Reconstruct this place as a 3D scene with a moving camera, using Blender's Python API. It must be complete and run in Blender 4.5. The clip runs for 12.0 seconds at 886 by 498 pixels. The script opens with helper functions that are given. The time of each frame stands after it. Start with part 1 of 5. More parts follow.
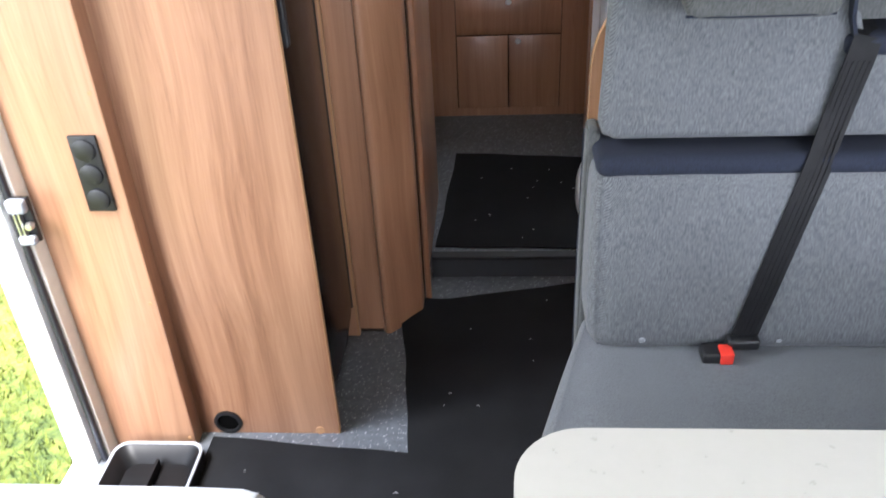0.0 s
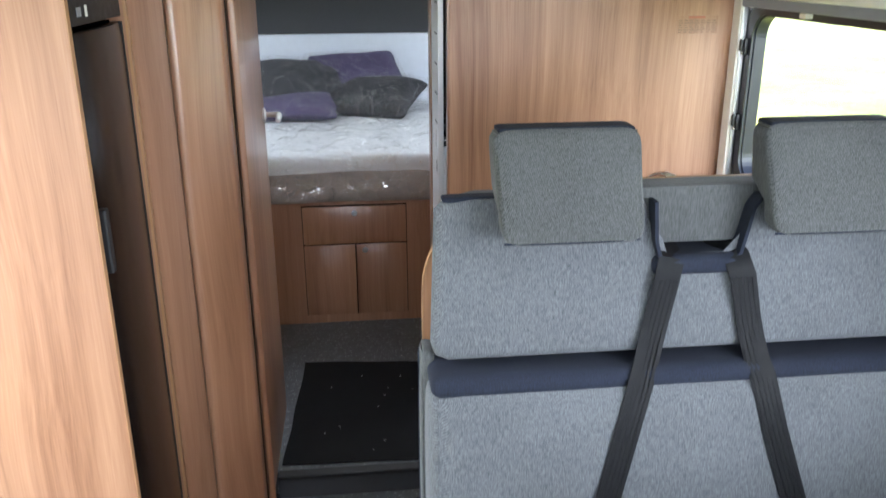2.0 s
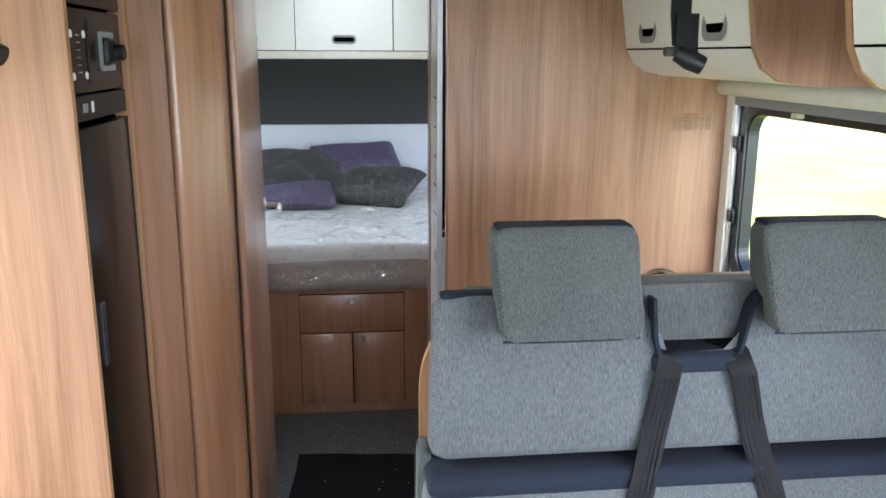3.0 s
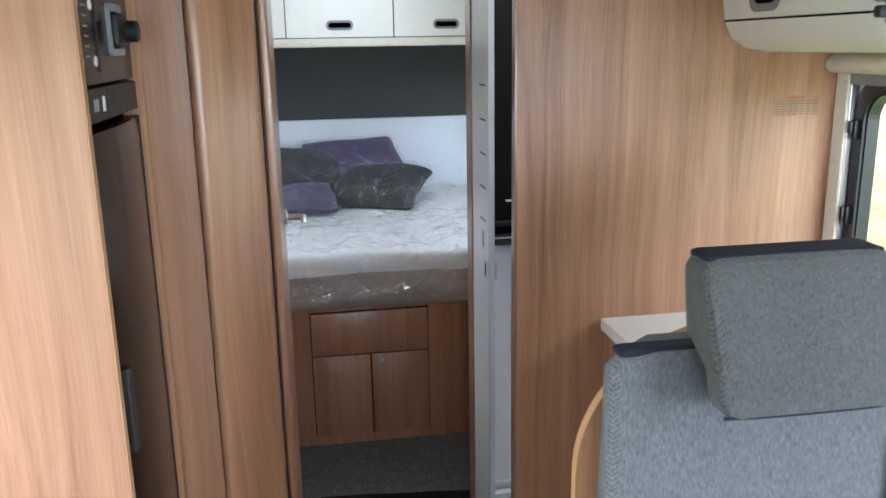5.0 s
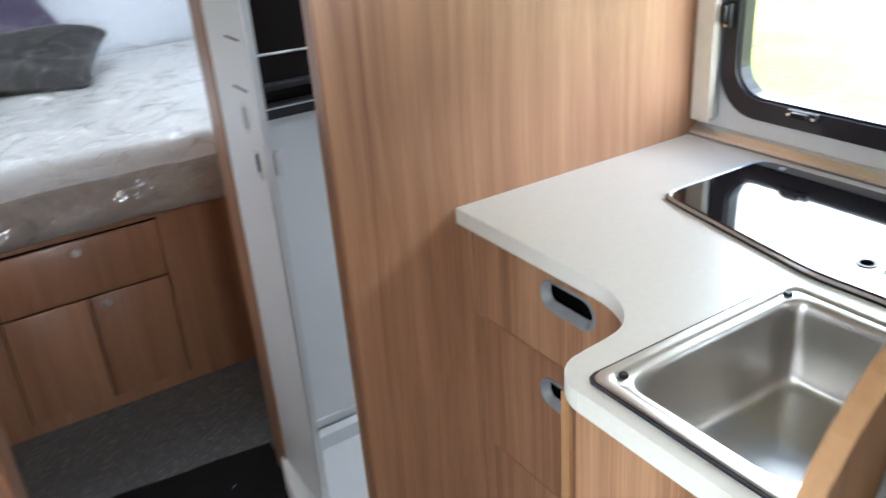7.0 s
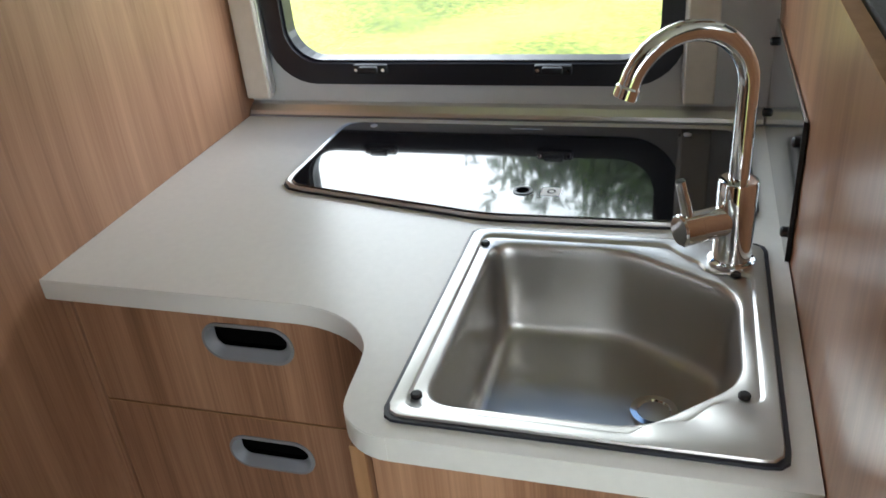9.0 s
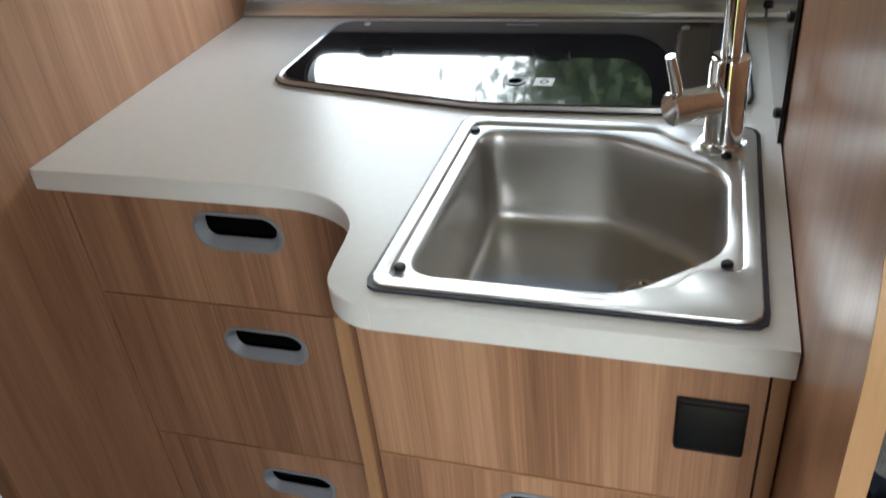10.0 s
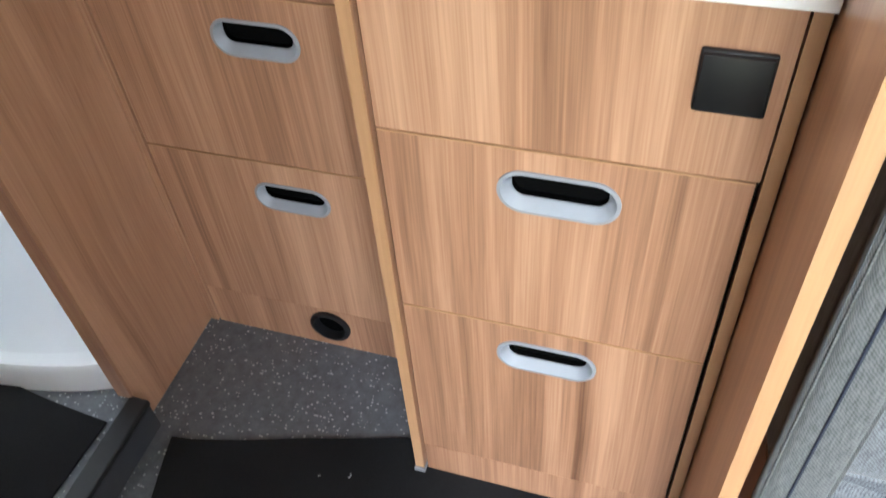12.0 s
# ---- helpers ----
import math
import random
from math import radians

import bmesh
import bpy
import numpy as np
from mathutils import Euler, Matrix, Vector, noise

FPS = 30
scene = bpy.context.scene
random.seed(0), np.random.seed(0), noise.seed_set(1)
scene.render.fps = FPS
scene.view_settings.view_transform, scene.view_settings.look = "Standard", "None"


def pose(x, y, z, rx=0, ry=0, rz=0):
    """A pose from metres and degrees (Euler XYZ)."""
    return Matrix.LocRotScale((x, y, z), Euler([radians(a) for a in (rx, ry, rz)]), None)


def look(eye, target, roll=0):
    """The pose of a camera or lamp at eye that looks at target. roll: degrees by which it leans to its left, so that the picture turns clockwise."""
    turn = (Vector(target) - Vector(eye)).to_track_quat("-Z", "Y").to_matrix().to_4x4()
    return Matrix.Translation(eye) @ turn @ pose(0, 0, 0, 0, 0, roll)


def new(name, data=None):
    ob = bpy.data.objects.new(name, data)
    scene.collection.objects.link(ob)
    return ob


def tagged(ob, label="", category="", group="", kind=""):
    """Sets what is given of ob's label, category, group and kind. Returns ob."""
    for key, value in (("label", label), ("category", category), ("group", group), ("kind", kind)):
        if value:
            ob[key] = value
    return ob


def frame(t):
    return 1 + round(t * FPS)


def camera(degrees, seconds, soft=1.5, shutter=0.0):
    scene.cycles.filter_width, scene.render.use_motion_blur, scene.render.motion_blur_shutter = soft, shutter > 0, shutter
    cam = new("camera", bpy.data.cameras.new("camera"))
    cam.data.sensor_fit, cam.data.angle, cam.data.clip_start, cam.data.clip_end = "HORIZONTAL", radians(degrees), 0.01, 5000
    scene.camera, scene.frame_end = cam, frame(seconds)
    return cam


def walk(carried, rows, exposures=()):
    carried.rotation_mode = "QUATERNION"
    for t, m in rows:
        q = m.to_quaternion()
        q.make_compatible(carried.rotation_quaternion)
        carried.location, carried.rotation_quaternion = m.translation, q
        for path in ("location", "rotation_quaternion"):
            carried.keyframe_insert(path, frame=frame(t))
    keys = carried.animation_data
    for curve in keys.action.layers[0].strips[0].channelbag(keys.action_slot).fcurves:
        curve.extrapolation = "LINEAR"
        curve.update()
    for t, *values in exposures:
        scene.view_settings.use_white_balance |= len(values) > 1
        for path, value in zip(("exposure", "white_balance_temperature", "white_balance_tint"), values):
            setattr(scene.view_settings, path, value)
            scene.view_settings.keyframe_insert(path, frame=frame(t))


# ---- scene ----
cam = camera(56.6, 12.0, shutter=0.4)
PATH = [
    (0, (0.38, 1.287, 1.516), (0.238, 2.969, 0.444), -3.0),
    (0.5, (0.392, 1.299, 1.521), (0.341, 3.043, 0.543), -2.5),
    (1, (0.41, 1.305, 1.53), (0.461, 3.098, 0.645), -1.7),
    (1.5, (0.424, 1.313, 1.539), (0.567, 3.149, 0.76), -0.8),
    (2, (0.429, 1.325, 1.551), (0.631, 3.202, 0.892), -0.3),
    (2.5, (0.429, 1.331, 1.559), (0.648, 3.244, 1.02), 0.1),
    (3, (0.428, 1.333, 1.568), (0.643, 3.268, 1.106), 0.2),
    (3.5, (0.419, 1.343, 1.57), (0.621, 3.287, 1.149), 0.3),
    (3.7, (0.41, 1.361, 1.566), (0.595, 3.308, 1.149), 0.2),
    (5.3, (0.186, 1.828, 1.524), (0.571, 3.717, 0.990), -1.1),
    (5.5, (0.175, 1.880, 1.509), (0.608, 3.739, 0.912), -1.1),
    (6, (0.197, 2.055, 1.469), (0.682, 3.828, 0.684), -1.9),
    (6.5, (0.248, 2.246, 1.456), (0.834, 3.952, 0.594), -2.9),
    (7, (0.211, 2.452, 1.428), (1.15, 3.993, 0.571), -4.3),
    (7.5, (0.181, 2.636, 1.402), (1.535, 3.858, 0.583), -5.6),
    (7.7, (0.195, 2.674, 1.399), (1.66, 3.758, 0.577), -5.4),
    (9.3, (0.211, 2.776, 1.376), (1.861, 3.288, 0.367), -5.3),
    (9.5, (0.206, 2.768, 1.367), (1.835, 3.291, 0.331), -5.6),
    (10, (0.189, 2.747, 1.329), (1.76, 3.307, 0.225), -6.2),
    (10.5, (0.173, 2.743, 1.288), (1.678, 3.314, 0.101), -6.6),
    (11, (0.161, 2.753, 1.253), (1.592, 3.307, -0.029), -6.3),
    (11.5, (0.153, 2.754, 1.221), (1.507, 3.275, -0.156), -5.7),
    (12, (0.144, 2.751, 1.195), (1.42, 3.238, -0.265), -5.2),
]
EXPOSURES = [(0.0, 1.92, 5950, 14), (1.0, 2.2, 5850, 11), (3.5, 1.94, 5800, 9), (5.5, 2.02, 5700, 8), (6.0, 2.27, 5800, 9), (6.5, 2.62, 5850, 10), (7.0, 2.33, 5900, 9), (7.5, 1.75, 5900, 9), (9.5, 1.4, 6150, 9), (10.5, 1.92, 6050, 9), (12.0, 2.75, 5900, 8)]
walk(cam, [(t, look(eye, target, roll)) for t, eye, target, roll in PATH], EXPOSURES)

# ---- world, sun, large lights ----
world = bpy.data.worlds.new("world")
scene.world = world
world.use_nodes = True
wn = world.node_tree
sky = wn.nodes.new("ShaderNodeTexSky")
sky.sky_type = "NISHITA"
sky.sun_disc = False
sky.sun_elevation = radians(62)
sky.sun_rotation = radians(203)
wn.nodes["Background"].inputs["Strength"].default_value = 0.15
wn.links.new(sky.outputs["Color"], wn.nodes["Background"].inputs["Color"])
sun = new("sun", bpy.data.lights.new("sun", "SUN"))
sun.data.energy = 4.0
sun.data.angle = radians(12)
sun.data.color = (1.0, 0.95, 0.86)
sun.matrix_world = look((0, 0, 30), (6.0, 14.0, 0))


def sky_lamp(name, centre, target, width, height, watts, colour=(0.91, 0.95, 1.0)):
    """An area lamp for sky light through an opening, which is mostly an added one out of view."""
    lamp = new(name, bpy.data.lights.new(name, "AREA"))
    lamp.data.shape, lamp.data.size, lamp.data.size_y = "RECTANGLE", width, height
    lamp.data.energy, lamp.data.color = watts, colour
    lamp.matrix_world = look(centre, target)
    lamp.visible_camera = True
    return lamp


# all but the entrance are unseen openings; their lamps are added to brighten
sky_lamp("windscreen_light", (0.4, -1.30, 1.38), (0.5, 2.5, 1.05), 1.8, 0.75, 1.8)
sky_lamp("overhead_fill_light", (0.30, 1.25, 2.06), (0.30, 1.25, 0), 0.6, 0.6, 1.0)
sky_lamp("unseen_dinette_window_light", (1.62, 1.20, 1.28), (0.4, 3.0, 1.05), 0.8, 0.42, 5.5)
sky_lamp("entrance_light", (-1.35, 2.44, 2.50), (0.70, 2.82, 0.0), 0.7, 0.8, 46.0, (0.95, 0.98, 1.0))
sky_lamp("bedroom_fill_light", (0.42, 5.20, 2.06), (0.42, 5.20, 0), 0.5, 0.5, 1.15)
sky_lamp("unseen_bedroom_window_light", (1.60, 5.10, 1.19), (0.4, 5.25, 0.80), 0.6, 0.40, 0.5)
sky_lamp("unseen_bedroom_window_light", (-0.78, 5.10, 1.19), (0.4, 5.25, 0.80), 0.6, 0.40, 0.35)
sky_lamp("shower_fill_light", (1.0, 3.83, 2.06), (1.0, 3.83, 0), 0.3, 0.3, 1.6)

# ---- materials ----


def material(name):
    m = bpy.data.materials.new(name)
    m.use_nodes = True
    t = m.node_tree
    return m, t, t.nodes["Principled BSDF"]


def node(t, kind, **values):
    n = t.nodes.new("ShaderNode" + kind)
    for key, v in values.items():
        n.inputs[key.replace("_", " ")].default_value = v
    return n


def coords(t, scale, spread=0.0):
    """Object coordinates at a scale, shifted per object."""
    c = t.nodes.new("ShaderNodeTexCoord")
    mp = t.nodes.new("ShaderNodeMapping")
    mp.inputs["Scale"].default_value = scale
    t.links.new(c.outputs["Object"], mp.inputs["Vector"])
    if spread:
        info = t.nodes.new("ShaderNodeObjectInfo")
        mul = t.nodes.new("ShaderNodeVectorMath")
        mul.operation = "SCALE"
        mul.inputs[0].default_value = (1.0, 0.7, 0.4)
        t.links.new(info.outputs["Random"], mul.inputs["Scale"])
        m2 = t.nodes.new("ShaderNodeVectorMath")
        m2.operation = "MULTIPLY"
        m2.inputs[1].default_value = (spread, spread, spread)
        t.links.new(mul.outputs["Vector"], m2.inputs[0])
        t.links.new(m2.outputs["Vector"], mp.inputs["Location"])
    return mp


def ramp(t, stops):
    r = t.nodes.new("ShaderNodeValToRGB")
    while len(r.color_ramp.elements) < len(stops):
        r.color_ramp.elements.new(0.5)
    for e, (at, c) in zip(r.color_ramp.elements, stops):
        e.position, e.color = at, (*c, 1)
    return r


def bump(t, bs, height, strength=0.2, distance=0.001):
    b = node(t, "Bump", Strength=strength, Distance=distance)
    t.links.new(height, b.inputs["Height"])
    t.links.new(b.outputs["Normal"], bs.inputs["Normal"])


def wood(name, dark, mid, light, rough=0.42, along="z", coat=0.0, fine=1.0, relief=0.08, wavy=0.05):
    """Laminate with irregular streaks that bunch up and fade, over a broad drift of tone."""
    m, t, bs = material(name)
    s = {"z": lambda a, b: (a, a, b), "x": lambda a, b: (b, a, a), "y": lambda a, b: (a, b, a)}[along]

    bend = node(t, "TexNoise", Scale=1.0, Detail=1.0, Roughness=0.4)
    t.links.new(coords(t, s(3.0, 1.6), 6.0).outputs["Vector"], bend.inputs["Vector"])
    moved = t.nodes.new("ShaderNodeVectorMath")
    moved.operation = "MULTIPLY_ADD"
    moved.inputs[1].default_value = (wavy, wavy, wavy)
    t.links.new(bend.outputs["Color"], moved.inputs[0])
    t.links.new(t.nodes.new("ShaderNodeTexCoord").outputs["Object"], moved.inputs[2])

    def grain(scale, spread, detail, roughness, distortion):
        n = node(t, "TexNoise", Scale=1.0, Detail=detail, Roughness=roughness, Distortion=distortion)
        mp = coords(t, scale, spread)
        t.links.new(moved.outputs["Vector"], mp.inputs["Vector"])
        t.links.new(mp.outputs["Vector"], n.inputs["Vector"])
        return n.outputs["Fac"]

    def mixed(a, b, f):
        n = t.nodes.new("ShaderNodeMix")
        if isinstance(f, float):
            n.inputs["Factor"].default_value = f
        else:
            t.links.new(f, n.inputs["Factor"])
        t.links.new(a, n.inputs["A"])
        t.links.new(b, n.inputs["B"])
        return n.outputs["Result"]

    wide = grain(s(5.0, 0.5), 9.0, 2.0, 0.5, 0.4)
    figure = grain(s(17.0, 0.55), 7.0, 5.0, 0.62, 0.6)
    streak = grain(s(48.0, 0.6), 5.0, 6.0, 0.70, 0.2)
    fibre = grain(s(330.0, 5.0), 3.0, 2.0, 0.6, 0.0)
    where = grain(s(9.0, 0.8), 4.0, 2.0, 0.5, 0.6)
    hold = ramp(t, [(0.38, (0.14,) * 3), (0.62, (0.62,) * 3)])
    t.links.new(where, hold.inputs["Fac"])
    v = mixed(figure, streak, hold.outputs["Color"])
    v = mixed(v, wide, 0.30)
    v = mixed(v, fibre, 0.13 * fine)
    r = ramp(t, [(0.36, dark), (0.49, mid), (0.62, light)])
    t.links.new(v, r.inputs["Fac"])
    t.links.new(r.outputs["Color"], bs.inputs["Base Color"])
    bs.inputs["Roughness"].default_value = rough
    bs.inputs["Coat Weight"].default_value = coat
    bs.inputs["Coat Roughness"].default_value = 0.25
    bump(t, bs, fibre, relief, 0.0005)
    return m


def plain(name, colour, rough=0.5, metal=0.0, mottle=0.06, scale=30.0, relief=0.05, coat=0.0, distance=0.0006):
    """A painted or moulded surface: one colour with faint mottling, uneven gloss and fine relief."""
    m, t, bs = material(name)
    n = node(t, "TexNoise", Scale=scale, Detail=5.0, Roughness=0.6)
    t.links.new(coords(t, (1, 1, 1)).outputs["Vector"], n.inputs["Vector"])
    lo, hi = [tuple(min(1, c * k) for c in colour) for k in (1 - mottle, 1 + mottle)]
    r = ramp(t, [(0.3, lo), (0.7, hi)])
    t.links.new(n.outputs["Fac"], r.inputs["Fac"])
    t.links.new(r.outputs["Color"], bs.inputs["Base Color"])
    rr = ramp(t, [(0.25, (rough * 0.85,) * 3), (0.75, (min(1, rough * 1.15),) * 3)])
    t.links.new(n.outputs["Fac"], rr.inputs["Fac"])
    if relief:
        t.links.new(rr.outputs["Color"], bs.inputs["Roughness"])
    bs.inputs["Roughness"].default_value = rough
    bs.inputs["Metallic"].default_value = metal
    bs.inputs["Coat Weight"].default_value = coat
    bs.inputs["Coat Roughness"].default_value = 0.08
    g = node(t, "TexNoise", Scale=scale * 25, Detail=2.0)
    t.links.new(coords(t, (1, 1, 1)).outputs["Vector"], g.inputs["Vector"])
    bump(t, bs, g.outputs["Fac"], relief, distance)
    return m


def fabric(name, dark, light, slant=1.0):
    """A heathered twill: long flecks of yarn over fine slanting ribs."""
    m, t, bs = material(name)

    def noise_at(scale, detail, roughness, turn=None):
        n = node(t, "TexNoise", Scale=1.0, Detail=detail, Roughness=roughness)
        mp = coords(t, scale)
        if turn:
            mp.vector_type = "TEXTURE"
            mp.inputs["Scale"].default_value = tuple(1 / k for k in scale)
            mp.inputs["Rotation"].default_value = turn
        t.links.new(mp.outputs["Vector"], n.inputs["Vector"])
        return n.outputs["Fac"]

    fleck = noise_at((560, 560, 70), 2.0, 0.5)
    rib = node(t, "TexWave", Scale=165.0, Distortion=3.5, Detail=2.0)
    rib.inputs["Detail Scale"].default_value = 2.0
    lean = coords(t, (1, 1, 1))
    lean.inputs["Rotation"].default_value = (0, radians(-32), radians(-35))
    t.links.new(lean.outputs["Vector"], rib.inputs["Vector"])
    twill = rib.outputs["Fac"]
    worn = noise_at((7, 7, 7), 3.0, 0.5)

    def mixed(a, b, f):
        n = t.nodes.new("ShaderNodeMix")
        n.inputs["Factor"].default_value = f
        t.links.new(a, n.inputs["A"])
        t.links.new(b, n.inputs["B"])
        return n.outputs["Result"]

    weave = mixed(fleck, twill, 0.24 * slant)
    v = mixed(weave, worn, 0.16)
    r = ramp(t, [(0.30, dark), (0.70, light)])
    t.links.new(v, r.inputs["Fac"])
    t.links.new(r.outputs["Color"], bs.inputs["Base Color"])
    bs.inputs["Roughness"].default_value = 0.92
    bs.inputs["Sheen Weight"].default_value = 0.10
    bump(t, bs, weave, 0.4, 0.0008)
    return m


def speckled(name):
    """Grey sheet flooring with pale flecks."""
    m, t, bs = material(name)
    v = node(t, "TexVoronoi", Scale=165.0)
    t.links.new(coords(t, (1, 1, 1)).outputs["Vector"], v.inputs["Vector"])
    pick = t.nodes.new("ShaderNodeSeparateColor")
    t.links.new(v.outputs["Color"], pick.inputs["Color"])
    small = t.nodes.new("ShaderNodeMath")
    small.operation = "LESS_THAN"
    t.links.new(v.outputs["Distance"], small.inputs[0])
    size = t.nodes.new("ShaderNodeMath")
    size.operation = "MULTIPLY_ADD"
    size.inputs[1].default_value, size.inputs[2].default_value = 0.85, -0.42
    t.links.new(pick.outputs["Red"], size.inputs[0])
    t.links.new(size.outputs["Value"], small.inputs[1])
    n = node(t, "TexNoise", Scale=45.0, Detail=6.0, Roughness=0.75)
    t.links.new(coords(t, (1, 1, 1)).outputs["Vector"], n.inputs["Vector"])
    r = ramp(t, [(0.3, (0.075, 0.081, 0.090)), (0.7, (0.145, 0.156, 0.170))])
    t.links.new(n.outputs["Fac"], r.inputs["Fac"])
    mix = t.nodes.new("ShaderNodeMix")
    mix.data_type = "RGBA"
    mix.inputs["B"].default_value = (0.36, 0.37, 0.38, 1)
    t.links.new(small.outputs["Value"], mix.inputs["Factor"])
    t.links.new(r.outputs["Color"], mix.inputs["A"])
    t.links.new(mix.outputs["Result"], bs.inputs["Base Color"])
    bs.inputs["Roughness"].default_value = 0.5
    bump(t, bs, n.outputs["Fac"], 0.1, 0.0008)
    return m


def carpet(name, colour=(0.0085, 0.0085, 0.0092)):
    """Black needle felt with bits of lint."""
    m, t, bs = material(name)
    n = node(t, "TexNoise", Scale=420.0, Detail=4.0, Roughness=0.8)
    t.links.new(coords(t, (1, 1, 1)).outputs["Vector"], n.inputs["Vector"])
    big = node(t, "TexNoise", Scale=6.0, Detail=4.0)
    t.links.new(coords(t, (1, 1, 1)).outputs["Vector"], big.inputs["Vector"])
    mx = t.nodes.new("ShaderNodeMix")
    mx.inputs["Factor"].default_value = 0.4
    t.links.new(n.outputs["Fac"], mx.inputs["A"])
    t.links.new(big.outputs["Fac"], mx.inputs["B"])
    r = ramp(t, [(0.3, tuple(0.5 * c for c in colour)), (0.75, tuple(2.2 * c for c in colour))])
    t.links.new(mx.outputs["Result"], r.inputs["Fac"])
    t.links.new(r.outputs["Color"], bs.inputs["Base Color"])
    bs.inputs["Roughness"].default_value = 0.95
    bs.inputs["Specular IOR Level"].default_value = 0.2
    bump(t, bs, n.outputs["Fac"], 0.7, 0.002)
    return m


def steel(name, rough=0.28, along=(300, 8, 300), base=(0.62, 0.61, 0.59)):
    m, t, bs = material(name)
    n = node(t, "TexNoise", Scale=1.0, Detail=4.0, Roughness=0.6)
    t.links.new(coords(t, along).outputs["Vector"], n.inputs["Vector"])
    r = ramp(t, [(0.3, (rough * 0.93,) * 3), (0.7, (rough * 1.08,) * 3)])
    t.links.new(n.outputs["Fac"], r.inputs["Fac"])
    t.links.new(r.outputs["Color"], bs.inputs["Roughness"])
    bs.inputs["Base Color"].default_value = (*base, 1)
    bs.inputs["Metallic"].default_value = 1.0
    bump(t, bs, n.outputs["Fac"], 0.02, 0.0002)
    return m


def film(name, clear=0.95, crease=0.4, scale=9.0):
    """Thin clear packing film: see-through, glossier along its sharp creases."""
    m, t, bs = material(name)
    t.nodes.remove(bs)
    tr = t.nodes.new("ShaderNodeBsdfTransparent")
    gl = t.nodes.new("ShaderNodeBsdfGlossy")
    gl.inputs["Roughness"].default_value = 0.05
    n = node(t, "TexNoise", Scale=scale, Detail=4.0, Roughness=0.6, Distortion=1.2)
    t.links.new(coords(t, (1, 0.7, 1)).outputs["Vector"], n.inputs["Vector"])
    warp = t.nodes.new("ShaderNodeVectorMath")
    warp.operation = "MULTIPLY_ADD"
    warp.inputs[1].default_value = (0.09, 0.09, 0.09)
    t.links.new(n.outputs["Color"], warp.inputs[0])
    t.links.new(coords(t, (1, 0.55, 1)).outputs["Vector"], warp.inputs[2])
    v = node(t, "TexVoronoi", Scale=scale * 2.2)
    v.feature = "DISTANCE_TO_EDGE"
    t.links.new(warp.outputs["Vector"], v.inputs["Vector"])
    r = ramp(t, [(0.0, (1 - clear + crease,) * 3), (0.012, (1 - clear + crease * 0.3,) * 3), (0.05, (1 - clear,) * 3)])
    t.links.new(v.outputs["Distance"], r.inputs["Fac"])
    b1 = node(t, "Bump", Strength=1.0, Distance=0.08)
    t.links.new(n.outputs["Fac"], b1.inputs["Height"])
    b2 = node(t, "Bump", Strength=0.6, Distance=0.02)
    t.links.new(v.outputs["Distance"], b2.inputs["Height"])
    t.links.new(b1.outputs["Normal"], b2.inputs["Normal"])
    t.links.new(b2.outputs["Normal"], gl.inputs["Normal"])
    mx = t.nodes.new("ShaderNodeMixShader")
    t.links.new(r.outputs["Color"], mx.inputs["Fac"])
    t.links.new(tr.outputs["BSDF"], mx.inputs[1])
    t.links.new(gl.outputs["BSDF"], mx.inputs[2])
    t.links.new(mx.outputs["Shader"], t.nodes["Material Output"].inputs["Surface"])
    return m


def pane_glass(name, tint=(0.93, 0.95, 0.94)):
    m, t, bs = material(name)
    t.nodes.remove(bs)
    tr = t.nodes.new("ShaderNodeBsdfTransparent")
    tr.inputs["Color"].default_value = (*tint, 1)
    gl = t.nodes.new("ShaderNodeBsdfGlossy")
    gl.inputs["Roughness"].default_value = 0.02
    mx = t.nodes.new("ShaderNodeMixShader")
    mx.inputs["Fac"].default_value = 0.04
    t.links.new(tr.outputs["BSDF"], mx.inputs[1])
    t.links.new(gl.outputs["BSDF"], mx.inputs[2])
    t.links.new(mx.outputs["Shader"], t.nodes["Material Output"].inputs["Surface"])
    return m


def grassy(name):
    m, t, bs = material(name)
    n = node(t, "TexNoise", Scale=14.0, Detail=8.0, Roughness=0.8)
    t.links.new(coords(t, (1, 1, 1)).outputs["Vector"], n.inputs["Vector"])
    big = node(t, "TexNoise", Scale=0.6, Detail=4.0)
    t.links.new(coords(t, (1, 1, 1)).outputs["Vector"], big.inputs["Vector"])
    mx = t.nodes.new("ShaderNodeMix")
    mx.inputs["Factor"].default_value = 0.45
    t.links.new(n.outputs["Fac"], mx.inputs["A"])
    t.links.new(big.outputs["Fac"], mx.inputs["B"])
    r = ramp(t, [(0.39, (0.04, 0.075, 0.008)), (0.48, (0.16, 0.195, 0.024)), (0.57, (0.36, 0.35, 0.062))])
    t.links.new(mx.outputs["Result"], r.inputs["Fac"])
    t.links.new(r.outputs["Color"], bs.inputs["Base Color"])
    bs.inputs["Roughness"].default_value = 0.9
    bs.inputs["Sheen Weight"].default_value = 0.06
    bs.inputs["Sheen Roughness"].default_value = 0.35
    bump(t, bs, n.outputs["Fac"], 0.8, 0.03)
    return m


